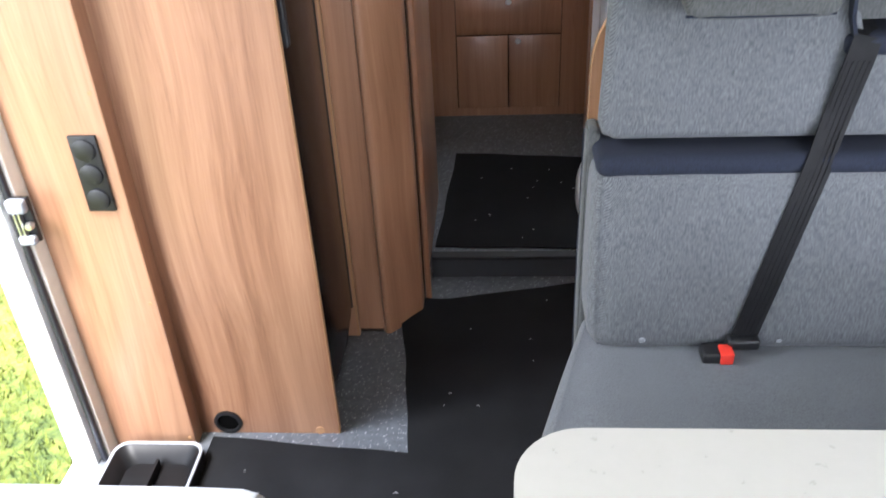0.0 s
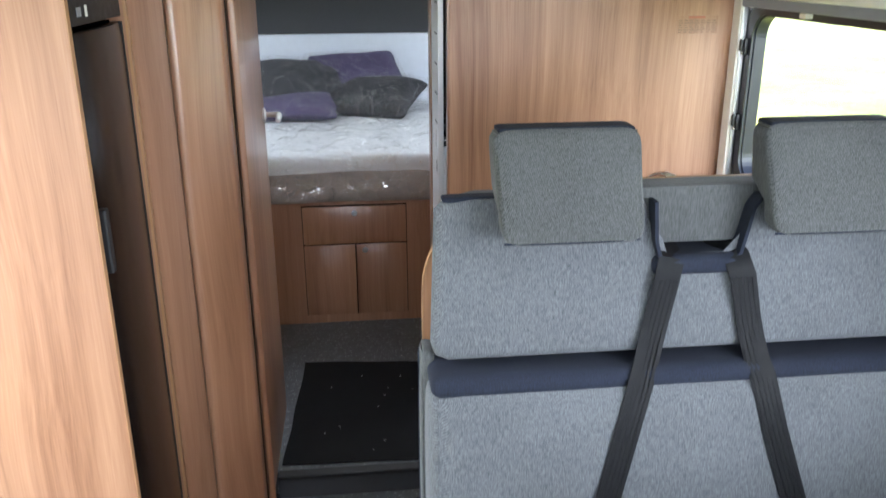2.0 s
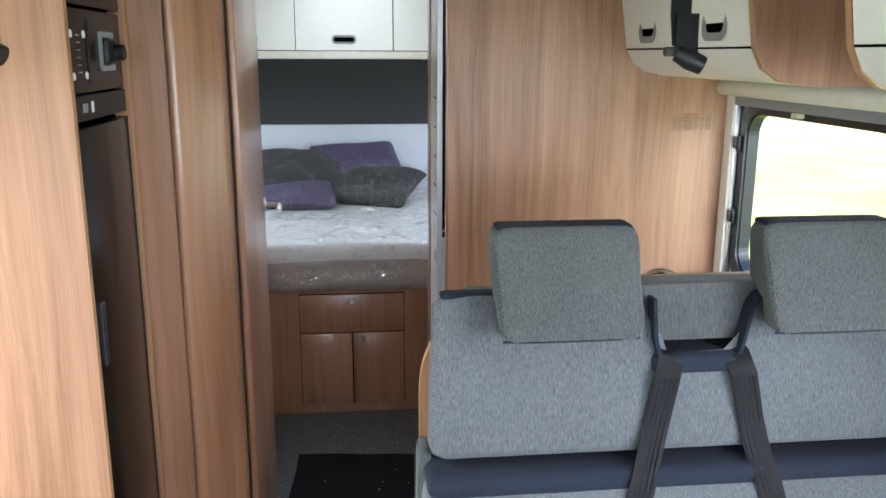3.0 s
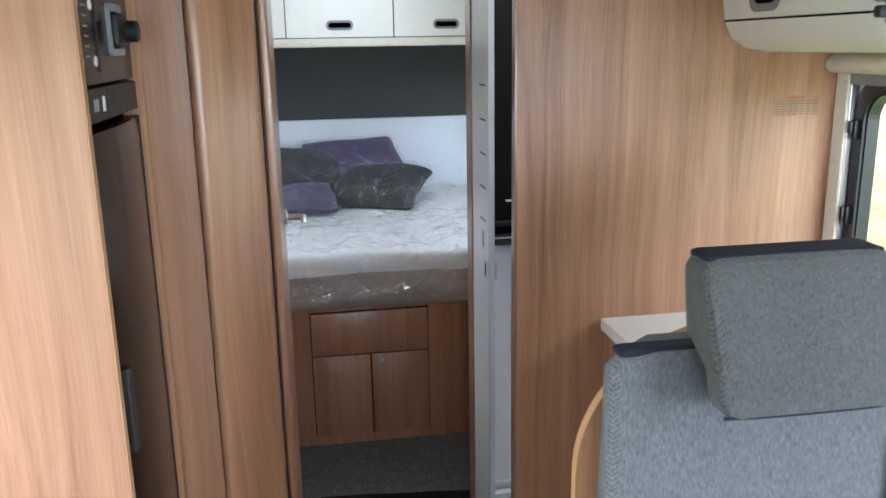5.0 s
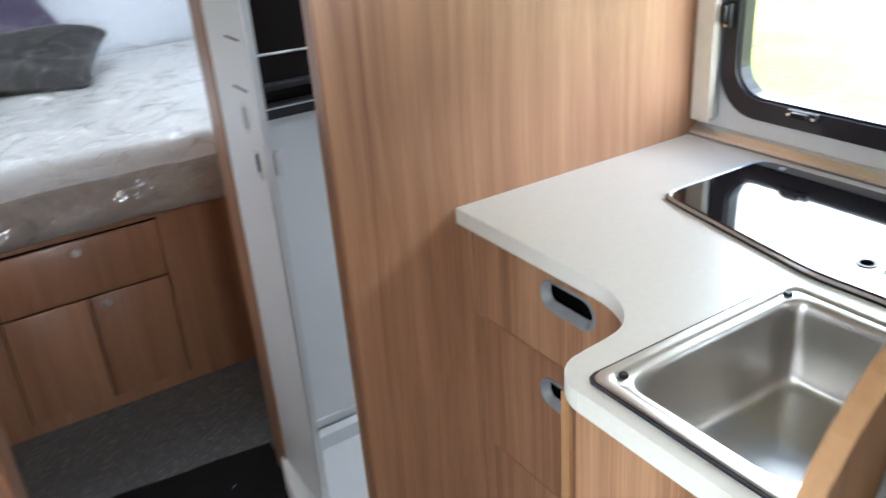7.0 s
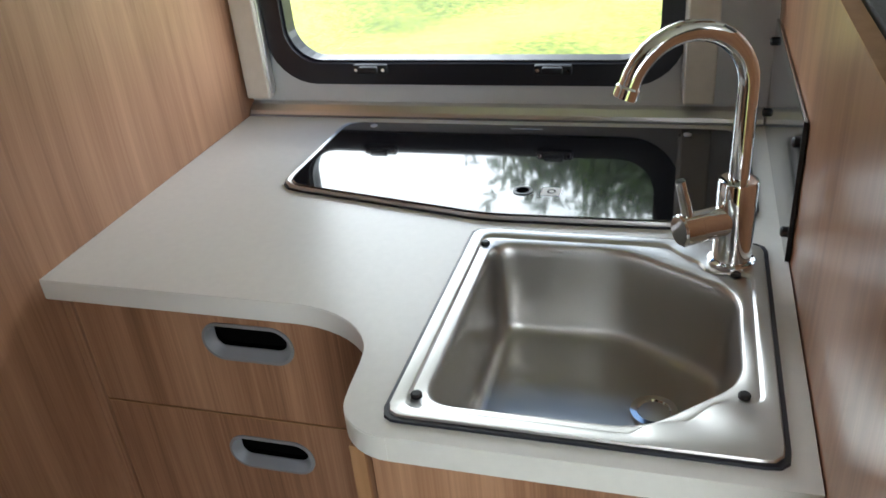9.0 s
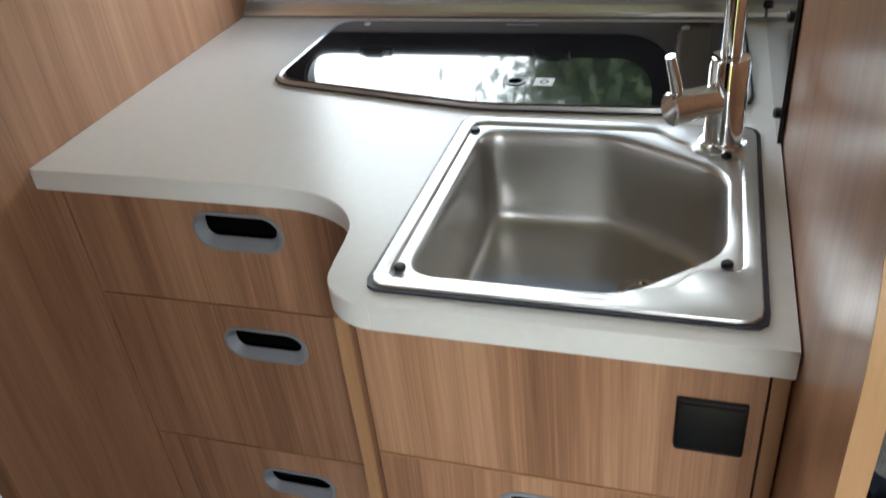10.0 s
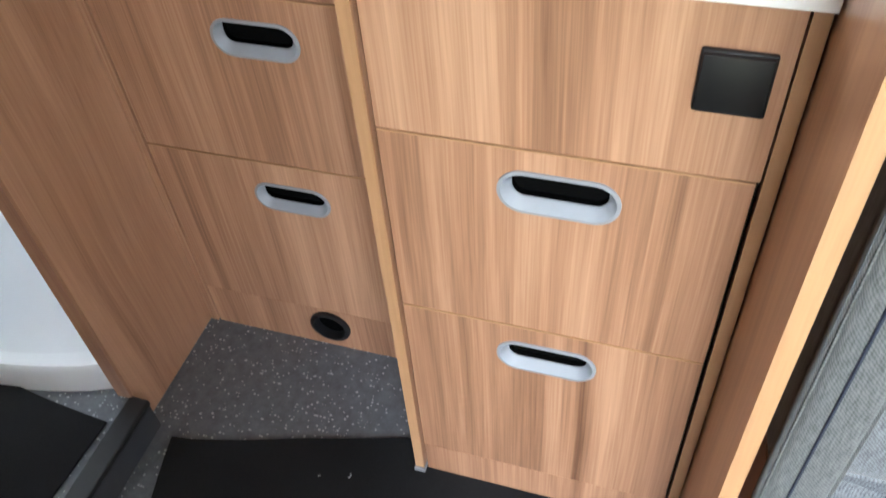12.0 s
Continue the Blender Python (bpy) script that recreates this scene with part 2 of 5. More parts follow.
WOOD = wood("walnut_laminate", (0.17, 0.072, 0.036), (0.345, 0.179, 0.101), (0.475, 0.270, 0.160))
WOOD_DRAWER = wood("walnut_laminate_drawer", (0.13, 0.060, 0.031), (0.335, 0.172, 0.096), (0.52, 0.305, 0.182), fine=1.3, wavy=0.02)
WOOD_SATIN = wood("walnut_laminate_satin", (0.18, 0.078, 0.039), (0.315, 0.158, 0.087), (0.415, 0.222, 0.128), rough=0.32, coat=0.5)
WOOD_EDGE = wood("pale_wood_edging", (0.31, 0.165, 0.078), (0.39, 0.215, 0.105), (0.45, 0.262, 0.135), rough=0.45)
WOOD_FLOOR_EDGE = plain("dark_gap", (0.02, 0.014, 0.01), 0.8)
FABRIC = fabric("grey_twill", (0.044, 0.0465, 0.051), (0.146, 0.153, 0.165))
FABRIC_HEAD = fabric("green_grey_twill", (0.030, 0.0316, 0.0320), (0.101, 0.1045, 0.1037))
NAVY = fabric("navy_twill", (0.003, 0.0045, 0.011), (0.011, 0.016, 0.035))
NAVY.node_tree.nodes["Principled BSDF"].inputs["Sheen Weight"].default_value = 0.0
WEB = plain("black_webbing", (0.005, 0.005, 0.006), 0.65, scale=60, relief=0.4)
WEB.node_tree.nodes["Principled BSDF"].inputs["Specular IOR Level"].default_value = 0.22
BLACK = plain("black_plastic", (0.0055, 0.0055, 0.0065), 0.5, scale=60, relief=0.12)
# matt black base colour stands for the shade inside openings and gaps
SHADE_BLACK = plain("black_for_shade", (0.003, 0.003, 0.003), 0.9)
SHADE_BLACK.node_tree.nodes["Principled BSDF"].inputs["Specular IOR Level"].default_value = 0.0
RUBBER = plain("black_rubber", (0.012, 0.013, 0.02), 0.35, relief=0.1)
GREY_PLASTIC = plain("grey_plastic", (0.24, 0.25, 0.27), 0.45, relief=0.06)
CREAM = plain("cream_plastic", (0.72, 0.68, 0.60), 0.42)
WHITE = plain("white_laminate", (0.80, 0.79, 0.755), 0.35, mottle=0.02)
COUNTER = plain("white_worktop", (0.76, 0.75, 0.71), 0.32, mottle=0.025, scale=80, relief=0.03)
TABLE = plain("cream_table_laminate", (0.43, 0.41, 0.365), 0.3, mottle=0.02)
WALL_GREY = plain("pale_grey_wall", (0.62, 0.63, 0.635), 0.55, mottle=0.03)
SHOWER_WHITE = plain("shower_white", (0.78, 0.79, 0.80), 0.3, mottle=0.01, scale=6, relief=0.0)
DARK_WALL = plain("charcoal_wall", (0.032, 0.034, 0.039), 0.6, mottle=0.15, scale=90)
FRIDGE = plain("dark_brown_gloss", (0.0075, 0.0052, 0.0044), 0.20, mottle=0.02, relief=0.0)
FRIDGE.node_tree.nodes["Principled BSDF"].inputs["Specular IOR Level"].default_value = 0.14
ALU = steel("brushed_aluminium", 0.32, base=(0.70, 0.70, 0.69))
STEEL = steel("stainless_steel", 0.34, (60, 10, 60), (0.56, 0.545, 0.52))
CHROME = steel("chrome", 0.06, base=(0.78, 0.78, 0.78))
HOB_GLASS = plain("black_glass", (0.006, 0.006, 0.007), 0.03, mottle=0.0, relief=0.0, coat=0.5)
SPLASH = plain("smoked_mirror_plate", (0.33, 0.34, 0.34), 0.07, metal=0.85, relief=0.0)
LINO = speckled("speckled_floor")
CARPET = carpet("black_felt")
SHEET = plain("white_ticking", (0.72, 0.73, 0.75), 0.8, mottle=0.03, scale=12)
SIDE_TICKING = plain("grey_brown_ticking", (0.36, 0.32, 0.29), 0.85, mottle=0.08, scale=40)
PANEL_BLUE = plain("pale_blue_grey_panel", (0.60, 0.64, 0.70), 0.6, mottle=0.03)
PILLOW = fabric("charcoal_cloth", (0.014, 0.014, 0.017), (0.045, 0.045, 0.05))
PILLOW_PURPLE = fabric("purple_cloth", (0.040, 0.030, 0.070), (0.10, 0.078, 0.165))
FILM = film("packing_film", 0.945, 0.24, 4.5)
FILM_BED = film("mattress_film", 0.86, 0.40, 5.0)
FABRIC_PALE = fabric("pale_grey_cloth", (0.30, 0.31, 0.32), (0.56, 0.57, 0.58))
WOOD_BOARD = wood("walnut_laminate_gloss", (0.19, 0.083, 0.039), (0.36, 0.180, 0.092), (0.48, 0.265, 0.145), rough=0.32, coat=0.35, relief=0.0)
GLASS = pane_glass("window_pane")
GRASS = grassy("meadow")
RED = plain("red_plastic", (0.62, 0.035, 0.02), 0.4)
LEAF = plain("leaves", (0.034, 0.062, 0.014), 0.6, mottle=0.5, scale=2.0)
BARK = plain("bark", (0.10, 0.075, 0.05), 0.9, mottle=0.3, scale=12)
TYRE = plain("tyre_rubber", (0.03, 0.03, 0.032), 0.85)
VAN_PAINT = plain("white_van_paint", (0.75, 0.76, 0.77), 0.3, mottle=0.03, scale=2)
INK = plain("grey_print", (0.20, 0.115, 0.07), 0.7)
FADED_RED = plain("faded_red_print", (0.42, 0.13, 0.075), 0.7)
TUB = plain("glossy_black_plastic", (0.004, 0.004, 0.0045), 0.42)
TUB.node_tree.nodes["Principled BSDF"].inputs["Specular IOR Level"].default_value = 0.2
TAG_WHITE = plain("white_mark", (0.75, 0.75, 0.74), 0.6)

# ---- shape helpers ----


def part(name, bm, mat, parent=None, label="", smooth=False):
    """Links a bmesh as one mesh object, under a thing if one is given."""
    bmesh.ops.recalc_face_normals(bm, faces=bm.faces[:])
    me = bpy.data.meshes.new(name)
    bm.to_mesh(me)
    bm.free()
    me.materials.append(mat)
    if smooth:
        for p in me.polygons:
            p.use_smooth = True
        me.set_sharp_from_angle(angle=radians(smooth if smooth > 1 else 35))
    ob = new(name, me)
    if parent:
        ob.parent = parent
    if label:
        ob["label"] = label
    return ob


def thing(name, label, category, group="", kind=""):
    return tagged(new(name), label, category, group, kind)


def box(x0, x1, y0, y1, z0, z1, r=0.0, seg=2, bm=None):
    bm = bm or bmesh.new()
    vs = [bm.verts.new((x, y, z)) for x in (x0, x1) for y in (y0, y1) for z in (z0, z1)]
    fs = [bm.faces.new([vs[i] for i in q]) for q in ((0, 1, 3, 2), (4, 6, 7, 5), (0, 4, 5, 1), (2, 3, 7, 6), (0, 2, 6, 4), (1, 5, 7, 3))]
    if r:
        edges = {e for f in fs for e in f.edges}
        bmesh.ops.bevel(bm, geom=list(edges), offset=r, segments=seg, profile=0.5, affect="EDGES")
    return bm


AX = {"x": lambda u, v, w: (w, u, v), "y": lambda u, v, w: (u, w, v), "z": lambda u, v, w: (u, v, w)}


def prism(pts, axis, a, b, r=0.0, seg=2, bm=None):
    """An outline (for x: y, z; for y: x, z; for z: x, y) drawn out from a to b; r rounds the rims of both ends."""
    bm = bm or bmesh.new()
    lo = [bm.verts.new(AX[axis](u, v, a)) for u, v in pts]
    hi = [bm.verts.new(AX[axis](u, v, b)) for u, v in pts]
    f0, f1 = bm.faces.new(lo), bm.faces.new(hi)
    for i in range(len(pts)):
        j = (i + 1) % len(pts)
        bm.faces.new((lo[i], lo[j], hi[j], hi[i]))
    if r:
        bmesh.ops.bevel(bm, geom=list(f0.edges) + list(f1.edges), offset=r, segments=seg, profile=0.5, affect="EDGES")
    return bm


def plate(outer, holes, axis, a, b):
    """A board with openings through it."""
    bm = bmesh.new()
    edges = []
    for loop in (outer, *holes):
        vs = [bm.verts.new(AX[axis](u, v, a)) for u, v in loop]
        edges += [bm.edges.new((vs[i], vs[(i + 1) % len(vs)])) for i in range(len(vs))]
    bmesh.ops.triangle_fill(bm, edges=edges, use_beauty=True, use_dissolve=False)
    made = bmesh.ops.extrude_face_region(bm, geom=bm.faces[:])
    shift = Vector(AX[axis](0, 0, b - a))
    bmesh.ops.translate(bm, vec=shift, verts=[v for v in made["geom"] if isinstance(v, bmesh.types.BMVert)])
    return bm


def rrect(u0, u1, v0, v1, r, n=6):
    """A rectangle with rounded corners."""
    out = []
    for cu, cv, a0 in ((u1 - r, v1 - r, 0), (u0 + r, v1 - r, 90), (u0 + r, v0 + r, 180), (u1 - r, v0 + r, 270)):
        out += [(cu + r * math.cos(radians(a0 + 90 * i / n)), cv + r * math.sin(radians(a0 + 90 * i / n))) for i in range(n + 1)]
    return out


def loft(loops, cap=False, cap0=False, bm=None):
    """Skins rings of equally many points."""
    bm = bm or bmesh.new()
    rings = [[bm.verts.new(p) for p in loop] for loop in loops]
    for a, b in zip(rings, rings[1:]):
        for i in range(len(a)):
            j = (i + 1) % len(a)
            bm.faces.new((a[i], a[j], b[j], b[i]))
    if cap:
        bm.faces.new(rings[-1])
    if cap0:
        bm.faces.new(rings[0])
    return bm


def lathe(profile, centre, axis="z", n=24, bm=None, cap=True):
    """Rings of (radius, height) round an axis through centre."""
    c = Vector(centre)
    loops = []
    for r, h in profile:
        loops.append([c + Vector(AX[axis](r * math.cos(2 * math.pi * i / n), r * math.sin(2 * math.pi * i / n), h)) for i in range(n)])
    return loft(loops, cap, cap, bm)


def tube(path, r, n=12, bm=None, cap=True):
    """A round bar along points."""
    pts = [Vector(p) for p in path]
    rad = r if isinstance(r, (list, tuple)) else [r] * len(pts)
    loops, side = [], None
    for i, p in enumerate(pts):
        d = (pts[min(i + 1, len(pts) - 1)] - pts[max(i - 1, 0)]).normalized()
        if side is None:
            side = d.orthogonal().normalized()
        side = (side - d * side.dot(d)).normalized()
        up = d.cross(side)
        loops.append([p + rad[i] * (math.cos(2 * math.pi * k / n) * side + math.sin(2 * math.pi * k / n) * up) for k in range(n)])
    return loft(loops, cap, cap, bm)


def ribbon(path, normal, width, thick, bm=None):
    """A flat strap along points; normal points out of its face."""
    pts, nv = [Vector(p) for p in path], Vector(normal).normalized()
    loops = []
    for i, p in enumerate(pts):
        d = (pts[min(i + 1, len(pts) - 1)] - pts[max(i - 1, 0)]).normalized()
        side = d.cross(nv).normalized()
        out = side.cross(d).normalized()
        loops.append([p + side * width / 2 + out * thick / 2, p - side * width / 2 + out * thick / 2, p - side * width / 2 - out * thick / 2, p + side * width / 2 - out * thick / 2])
    return loft(loops, True, True, bm)


def cushion(x0, x1, y0, y1, z0, z1, r, puff=0.0, cuts=14, warp=None, wrinkle=0.0):
    """A padded block with round edges, puffed faces and a few soft folds."""
    bm = bmesh.new()
    bmesh.ops.create_cube(bm, size=1.0)
    bmesh.ops.subdivide_edges(bm, edges=bm.edges[:], cuts=cuts, use_grid_fill=True)
    c = Vector(((x0 + x1) / 2, (y0 + y1) / 2, (z0 + z1) / 2))
    h = Vector(((x1 - x0) / 2, (y1 - y0) / 2, (z1 - z0) / 2))
    for v in bm.verts:
        p = Vector([math.copysign(1 - (1 - min(1, abs(2 * q))) ** 1.7, q) for q in v.co])
        q = Vector([p[i] * h[i] for i in range(3)])
        inner = Vector([max(-h[i] + r, min(h[i] - r, q[i])) for i in range(3)])
        d = q - inner
        if d.length > 1e-9:
            q = inner + d.normalized() * r
            fall = 1.0
            for i in range(3):
                if abs(p[i]) < 0.999:
                    fall *= 1 - p[i] ** 4
            q += d.normalized() * puff * fall
        q += c
        if wrinkle:
            q += Vector((noise.noise(q * 9), noise.noise(q * 9 + Vector((7, 0, 0))), noise.noise(q * 9 + Vector((0, 7, 0))))) * wrinkle
        v.co = Vector(warp(q)) if warp else q
    return bm


def structure(name, bm, mat, label="", smooth=False):
    return tagged(part(name, bm, mat, None, label, smooth), kind="structure")


# ---- the large structure ----
XL, XR, ZC = -0.66, 1.48, 1.98        # side walls, ceiling
YF, YB = -1.2, 6.02                   # cab end, rear wall
STEP, ZB = 3.50, 0.077                # step up to the bedroom

KW = 3.522                            # kitchen face of the partition wall
structure("ground", plate([(-300, -300), (300, -300), (300, 300), (-300, 300)], [], "z", -0.67, -0.66), GRASS, "sunlit yellow-green meadow grass")
# bright overcast sky near the horizon, far off
def cloudy(name):
    m, t, bs = material(name)
    t.nodes.remove(bs)
    e = t.nodes.new("ShaderNodeEmission")
    n = node(t, "TexNoise", Scale=1.0, Detail=6.0, Roughness=0.6)
    t.links.new(coords(t, (0.02, 0.02, 0.05)).outputs["Vector"], n.inputs["Vector"])
    r = ramp(t, [(0.35, (0.62, 0.66, 0.72)), (0.65, (1.0, 1.0, 1.0))])
    t.links.new(n.outputs["Fac"], r.inputs["Fac"])
    t.links.new(r.outputs["Color"], e.inputs["Color"])
    e.inputs["Strength"].default_value = 4.0
    t.links.new(e.outputs["Emission"], t.nodes["Material Output"].inputs["Surface"])
    return m


structure("backdrop", loft([[(130 * math.cos(2 * math.pi * i / 64), 130 * math.sin(2 * math.pi * i / 64), z) for i in range(64)] for z in (-0.66, 20, 95)]), cloudy("overcast_sky"), "pale overcast sky")
structure("floor", box(XL, XR, YF, KW, -0.06, 0.0), LINO, "grey speckled vinyl floor")
structure("floor_bedroom", box(XL, XR, KW + 0.0005, YB, -0.06, ZB), LINO, "raised grey speckled vinyl floor of the bedroom")
WIN = rrect(2.800, 3.452, 0.975, 1.435, 0.07)
# dinette and bedroom openings in the side walls are unseen, added for light
structure("wall_right", plate([(YF, -0.06), (YB, -0.06), (YB, ZC), (YF, ZC)], [WIN, rrect(1.05, 2.05, 1.0, 1.5, 0.06), rrect(4.78, 5.42, 0.96, 1.40, 0.06)], "x", XR, XR + 0.035), WALL_GREY, "pale grey side wall with the kitchen window opening and two added ones")
structure("wall_left", plate([(YF, -0.06), (YB, -0.06), (YB, ZC), (YF, ZC)], [rrect(1.92, 2.70, -0.045, 1.82, 0.04), rrect(4.78, 5.42, 0.96, 1.40, 0.06)], "x", XL - 0.035, XL), WALL_GREY, "pale grey side wall with the entrance door opening")
structure("wall_rear", box(XL, XR, YB, YB + 0.035, -0.06, ZC), DARK_WALL, "charcoal rear wall behind the bed")
structure("wall_front", plate([(XL, -0.06), (XR, -0.06), (XR, ZC), (XL, ZC)], [rrect(-0.5, 1.3, 1.0, 1.75, 0.08)], "y", YF - 0.035, YF), WALL_GREY, "cab end wall with the windscreen opening")
# the ceiling holes are unseen, cut for the overhead fill lamps
structure("ceiling", plate([(XL, YF), (XR, YF), (XR, YB), (XL, YB)], [rrect(0.0, 0.6, 0.95, 1.55, 0.05), rrect(0.17, 0.67, 4.95, 5.45, 0.05), rrect(0.85, 1.15, 3.68, 3.98, 0.04)], "z", ZC, ZC + 0.035), WHITE, "white ceiling panel with added openings for the overhead lamps")
# unseen lids added to keep direct sun out of the ceiling holes
for x0, x1, y0, y1 in ((0.0, 0.6, 0.95, 1.55), (0.17, 0.67, 4.95, 5.45), (0.85, 1.15, 3.68, 3.98)):
    structure("hatch_sun_block", cushion(x0 - 0.06, x1 + 0.06, y0 - 0.06, y1 + 0.06, ZC + 0.09, ZC + 0.13, 0.018, 0.004, 6), WHITE, "white unseen lid added to block the sun over a hatch hole", smooth=50)
structure("wall_kitchen", box(0.684, XR - 0.001, KW, KW + 0.025, 0, ZC - 0.001, 0.003), WOOD, "walnut wood-grain partition wall beside the kitchen")
structure("trim", box(0.679, 0.6845, KW - 0.001, KW + 0.026, 0.0, ZC - 0.002), WOOD_SATIN, "dark wooden edging of the partition wall")

# shower compartment behind the partition
structure("wall_shower", box(0.70, XR - 0.002, 4.10, 4.12, ZB, 0.957), SHOWER_WHITE, "white shower back panel")
structure("wall_shower_upper", box(0.70, XR - 0.002, 4.102, 4.12, 0.957, ZC - 0.001), FRIDGE, "glossy black upper shower panel")
structure("wall_bedroom_right", box(0.70, XR - 0.003, 4.121, 4.14, ZB, ZC - 0.001), WOOD, "walnut partition wall of the bedroom")
structure("wall_shower_inner", box(0.72, XR - 0.003, 3.548, 3.556, ZB, ZC - 0.001), SHOWER_WHITE, "white shower side panel")
structure("wall_shower_outer", box(XR - 0.010, XR - 0.001, 3.557, 4.098, ZB, ZC - 0.001), SHOWER_WHITE, "white shower outer panel")

# bathroom unit with a bent corner, past the fridge
FILL = [(XL + 0.002, 3.214), (0.031, 3.214), (0.031, 3.345), (XL + 0.002, 3.345)]
structure("wall_bathroom", prism(FILL, "z", 0.0, ZC - 0.001), WOOD_SATIN, "walnut bathroom wall beside the fridge")
NOSE = [(0.0325, 3.345), (0.0325, 3.212), (0.0345, 3.206), (0.0385, 3.202), (0.0445, 3.2005), (0.051, 3.2025), (0.057, 3.207), (0.132, 3.286), (0.138, 3.293), (0.1410, 3.302), (0.1415, 3.312), (0.1415, 3.345)]
structure("wall_bathroom_corner", prism(NOSE, "z", 0.0, ZC - 0.001), WOOD_SATIN, "slanting walnut corner panel with a rounded nose", smooth=40)
structure("trim_gap", box(0.10, 0.1436, 3.3452, 3.352, 0.0, ZC - 0.002), WOOD_FLOOR_EDGE, "dark joint beside the corner panel")
structure("wall_bathroom_rear", box(XL + 0.002, 0.135, 3.93, 3.95, ZB, ZC - 0.001), WOOD, "walnut partition wall of the bedroom")
structure("trim_strip", box(0.1440, 0.163, 3.3525, 3.372, 0.0, ZC - 0.002, 0.007, 3), WOOD_SATIN, "pale wooden edge strip beside the bathroom door")
structure("baseboard", box(-0.045, 0.028, 3.2105, 3.2138, 0.0, 0.008), WOOD_FLOOR_EDGE, "dark floor joint at the wall foot")

# ---- things: bathroom and step ----
step = thing("step", "low step with black rubber nosing up to the bedroom", "step")
part("riser", box(0.156, 0.683, STEP - 0.004, KW, 0.0, ZB - 0.002), DARK_WALL, step, "dark grey riser")
part("nosing", box(0.156, 0.683, STEP - 0.010, STEP + 0.026, ZB - 0.010, ZB + 0.004, 0.003), BLACK, step, "black rubber nosing")

bath_door = thing("bathroom_door", "closed walnut bathroom door with a silver lever handle", "door")
part("leaf", box(0.130, 0.155, 3.3755, 3.90, ZB + 0.006, ZC - 0.01, 0.006, 3), WOOD_SATIN, bath_door, smooth=True)
handle = part("handle", lathe([(0.020, 0.0), (0.021, 0.006), (0.012, 0.009)], (0.155, 3.862, 1.115), "x", 20), ALU, bath_door, "brushed silver lever handle", smooth=True)
part("lever", tube([(0.155, 3.862, 1.115), (0.190, 3.862, 1.115), (0.202, 3.855, 1.115), (0.205, 3.84, 1.115), (0.206, 3.80, 1.113), (0.206, 3.775, 1.112)], [0.008, 0.008, 0.009, 0.0095, 0.009, 0.007], 12), ALU, handle, smooth=True)

shower_panel = thing("shower_partition", "narrow white shower partition with a metal latch and wooden post", "shower screen")
part("panel", box(0.686, 0.699, 3.822, 4.030, ZB + 0.05, ZC - 0.003, 0.002), SHOWER_WHITE, shower_panel)
part("post", box(0.682, 0.7085, 4.0305, 4.0995, ZB, ZC - 0.003, 0.002), WOOD_SATIN, shower_panel, "walnut post")
part("edge_profile", box(0.6845, 0.7005, 3.814, 3.8215, ZB + 0.01, ZC - 0.003, 0.001), ALU, shower_panel, "aluminium edge profile")
latch = part("latch_plate", box(0.6835, 0.6862, 3.842, 3.866, 0.915, 0.972, 0.001), ALU, shower_panel, "silver latch plate")
part("latch_hole", box(0.6828, 0.6838, 3.849, 3.859, 0.928, 0.962), SHADE_BLACK, latch)
part("latch", box(0.702, 0.712, 3.806, 3.823, 0.925, 0.972, 0.002), ALU, shower_panel, "silver latch")
for z in (1.075, 1.165, 1.255, 1.345, 1.435):
    part("slot", box(0.6852, 0.6865, 3.855, 3.925, z, z + 0.004), BLACK, shower_panel, "dark slot")
recess = part("finger_pull", plate(rrect(3.868, 3.902, 0.995, 1.052, 0.012), [rrect(3.874, 3.896, 1.001, 1.046, 0.009)], "x", 0.6835, 0.6859), ALU, shower_panel, "silver finger pull")
part("pull_dish", box(0.6852, 0.6862, 3.872, 3.898, 0.999, 1.048), GREY_PLASTIC, recess)

tray = thing("shower_tray", "white moulded shower tray with a curved front", "shower tray")
front = [(0.690 - 0.050 * math.sin(math.pi * i / 14) ** 0.8, 3.560 + 0.52 * i / 14) for i in range(15)]
outer = front + [(XR - 0.012, 4.095), (XR - 0.012, 3.560)]
inner = [(u + (0.03 if i < 15 else -0.03), 3.83 + (v - 3.83) * 0.90) for i, (u, v) in enumerate(outer)]
part("rim", loft([[(u, v, ZB) for u, v in outer], [(u, v, ZB + 0.055) for u, v in outer], [(u + (0.006 if i < 15 else 0), v, ZB + 0.063) for i, (u, v) in enumerate(outer)], [(u, v, ZB + 0.060) for u, v in inner], [(u + 0.012, v, ZB + 0.02) for u, v in inner]], cap=True), SHOWER_WHITE, tray, smooth=50)
part("upstand", box(0.70, XR - 0.012, 4.092, 4.0998, ZB + 0.06, ZB + 0.085, 0.003), SHOWER_WHITE, tray, "moulded upstand along the wall")
part("drain_cover", lathe([(0.05, 0), (0.05, 0.004), (0.04, 0.006)], (1.05, 3.83, ZB + 0.02), "z", 24), CHROME, tray, "round drain cover")

basin = thing("wash_shelf", "black shelf edge along the shower panel", "shelf")
part("shelf", box(0.72, XR - 0.012, 4.060, 4.0995, 0.957, 0.985, 0.004), BLACK, basin)
part("upper_ledge", box(0.72, XR - 0.012, 4.078, 4.1015, 1.012, 1.026, 0.003), BLACK, basin)
part("bright_edge", box(0.72, XR - 0.012, 4.0585, 4.0598, 0.979, 0.982), ALU, basin, "thin bright edge")
part("rail", tube([(0.80 + 0.05 * k, 4.098 - 0.02 * math.sin(math.pi * k / 10), 1.085) for k in range(11)], 0.003, 8), ALU, basin, "thin curved silver rail", smooth=True)

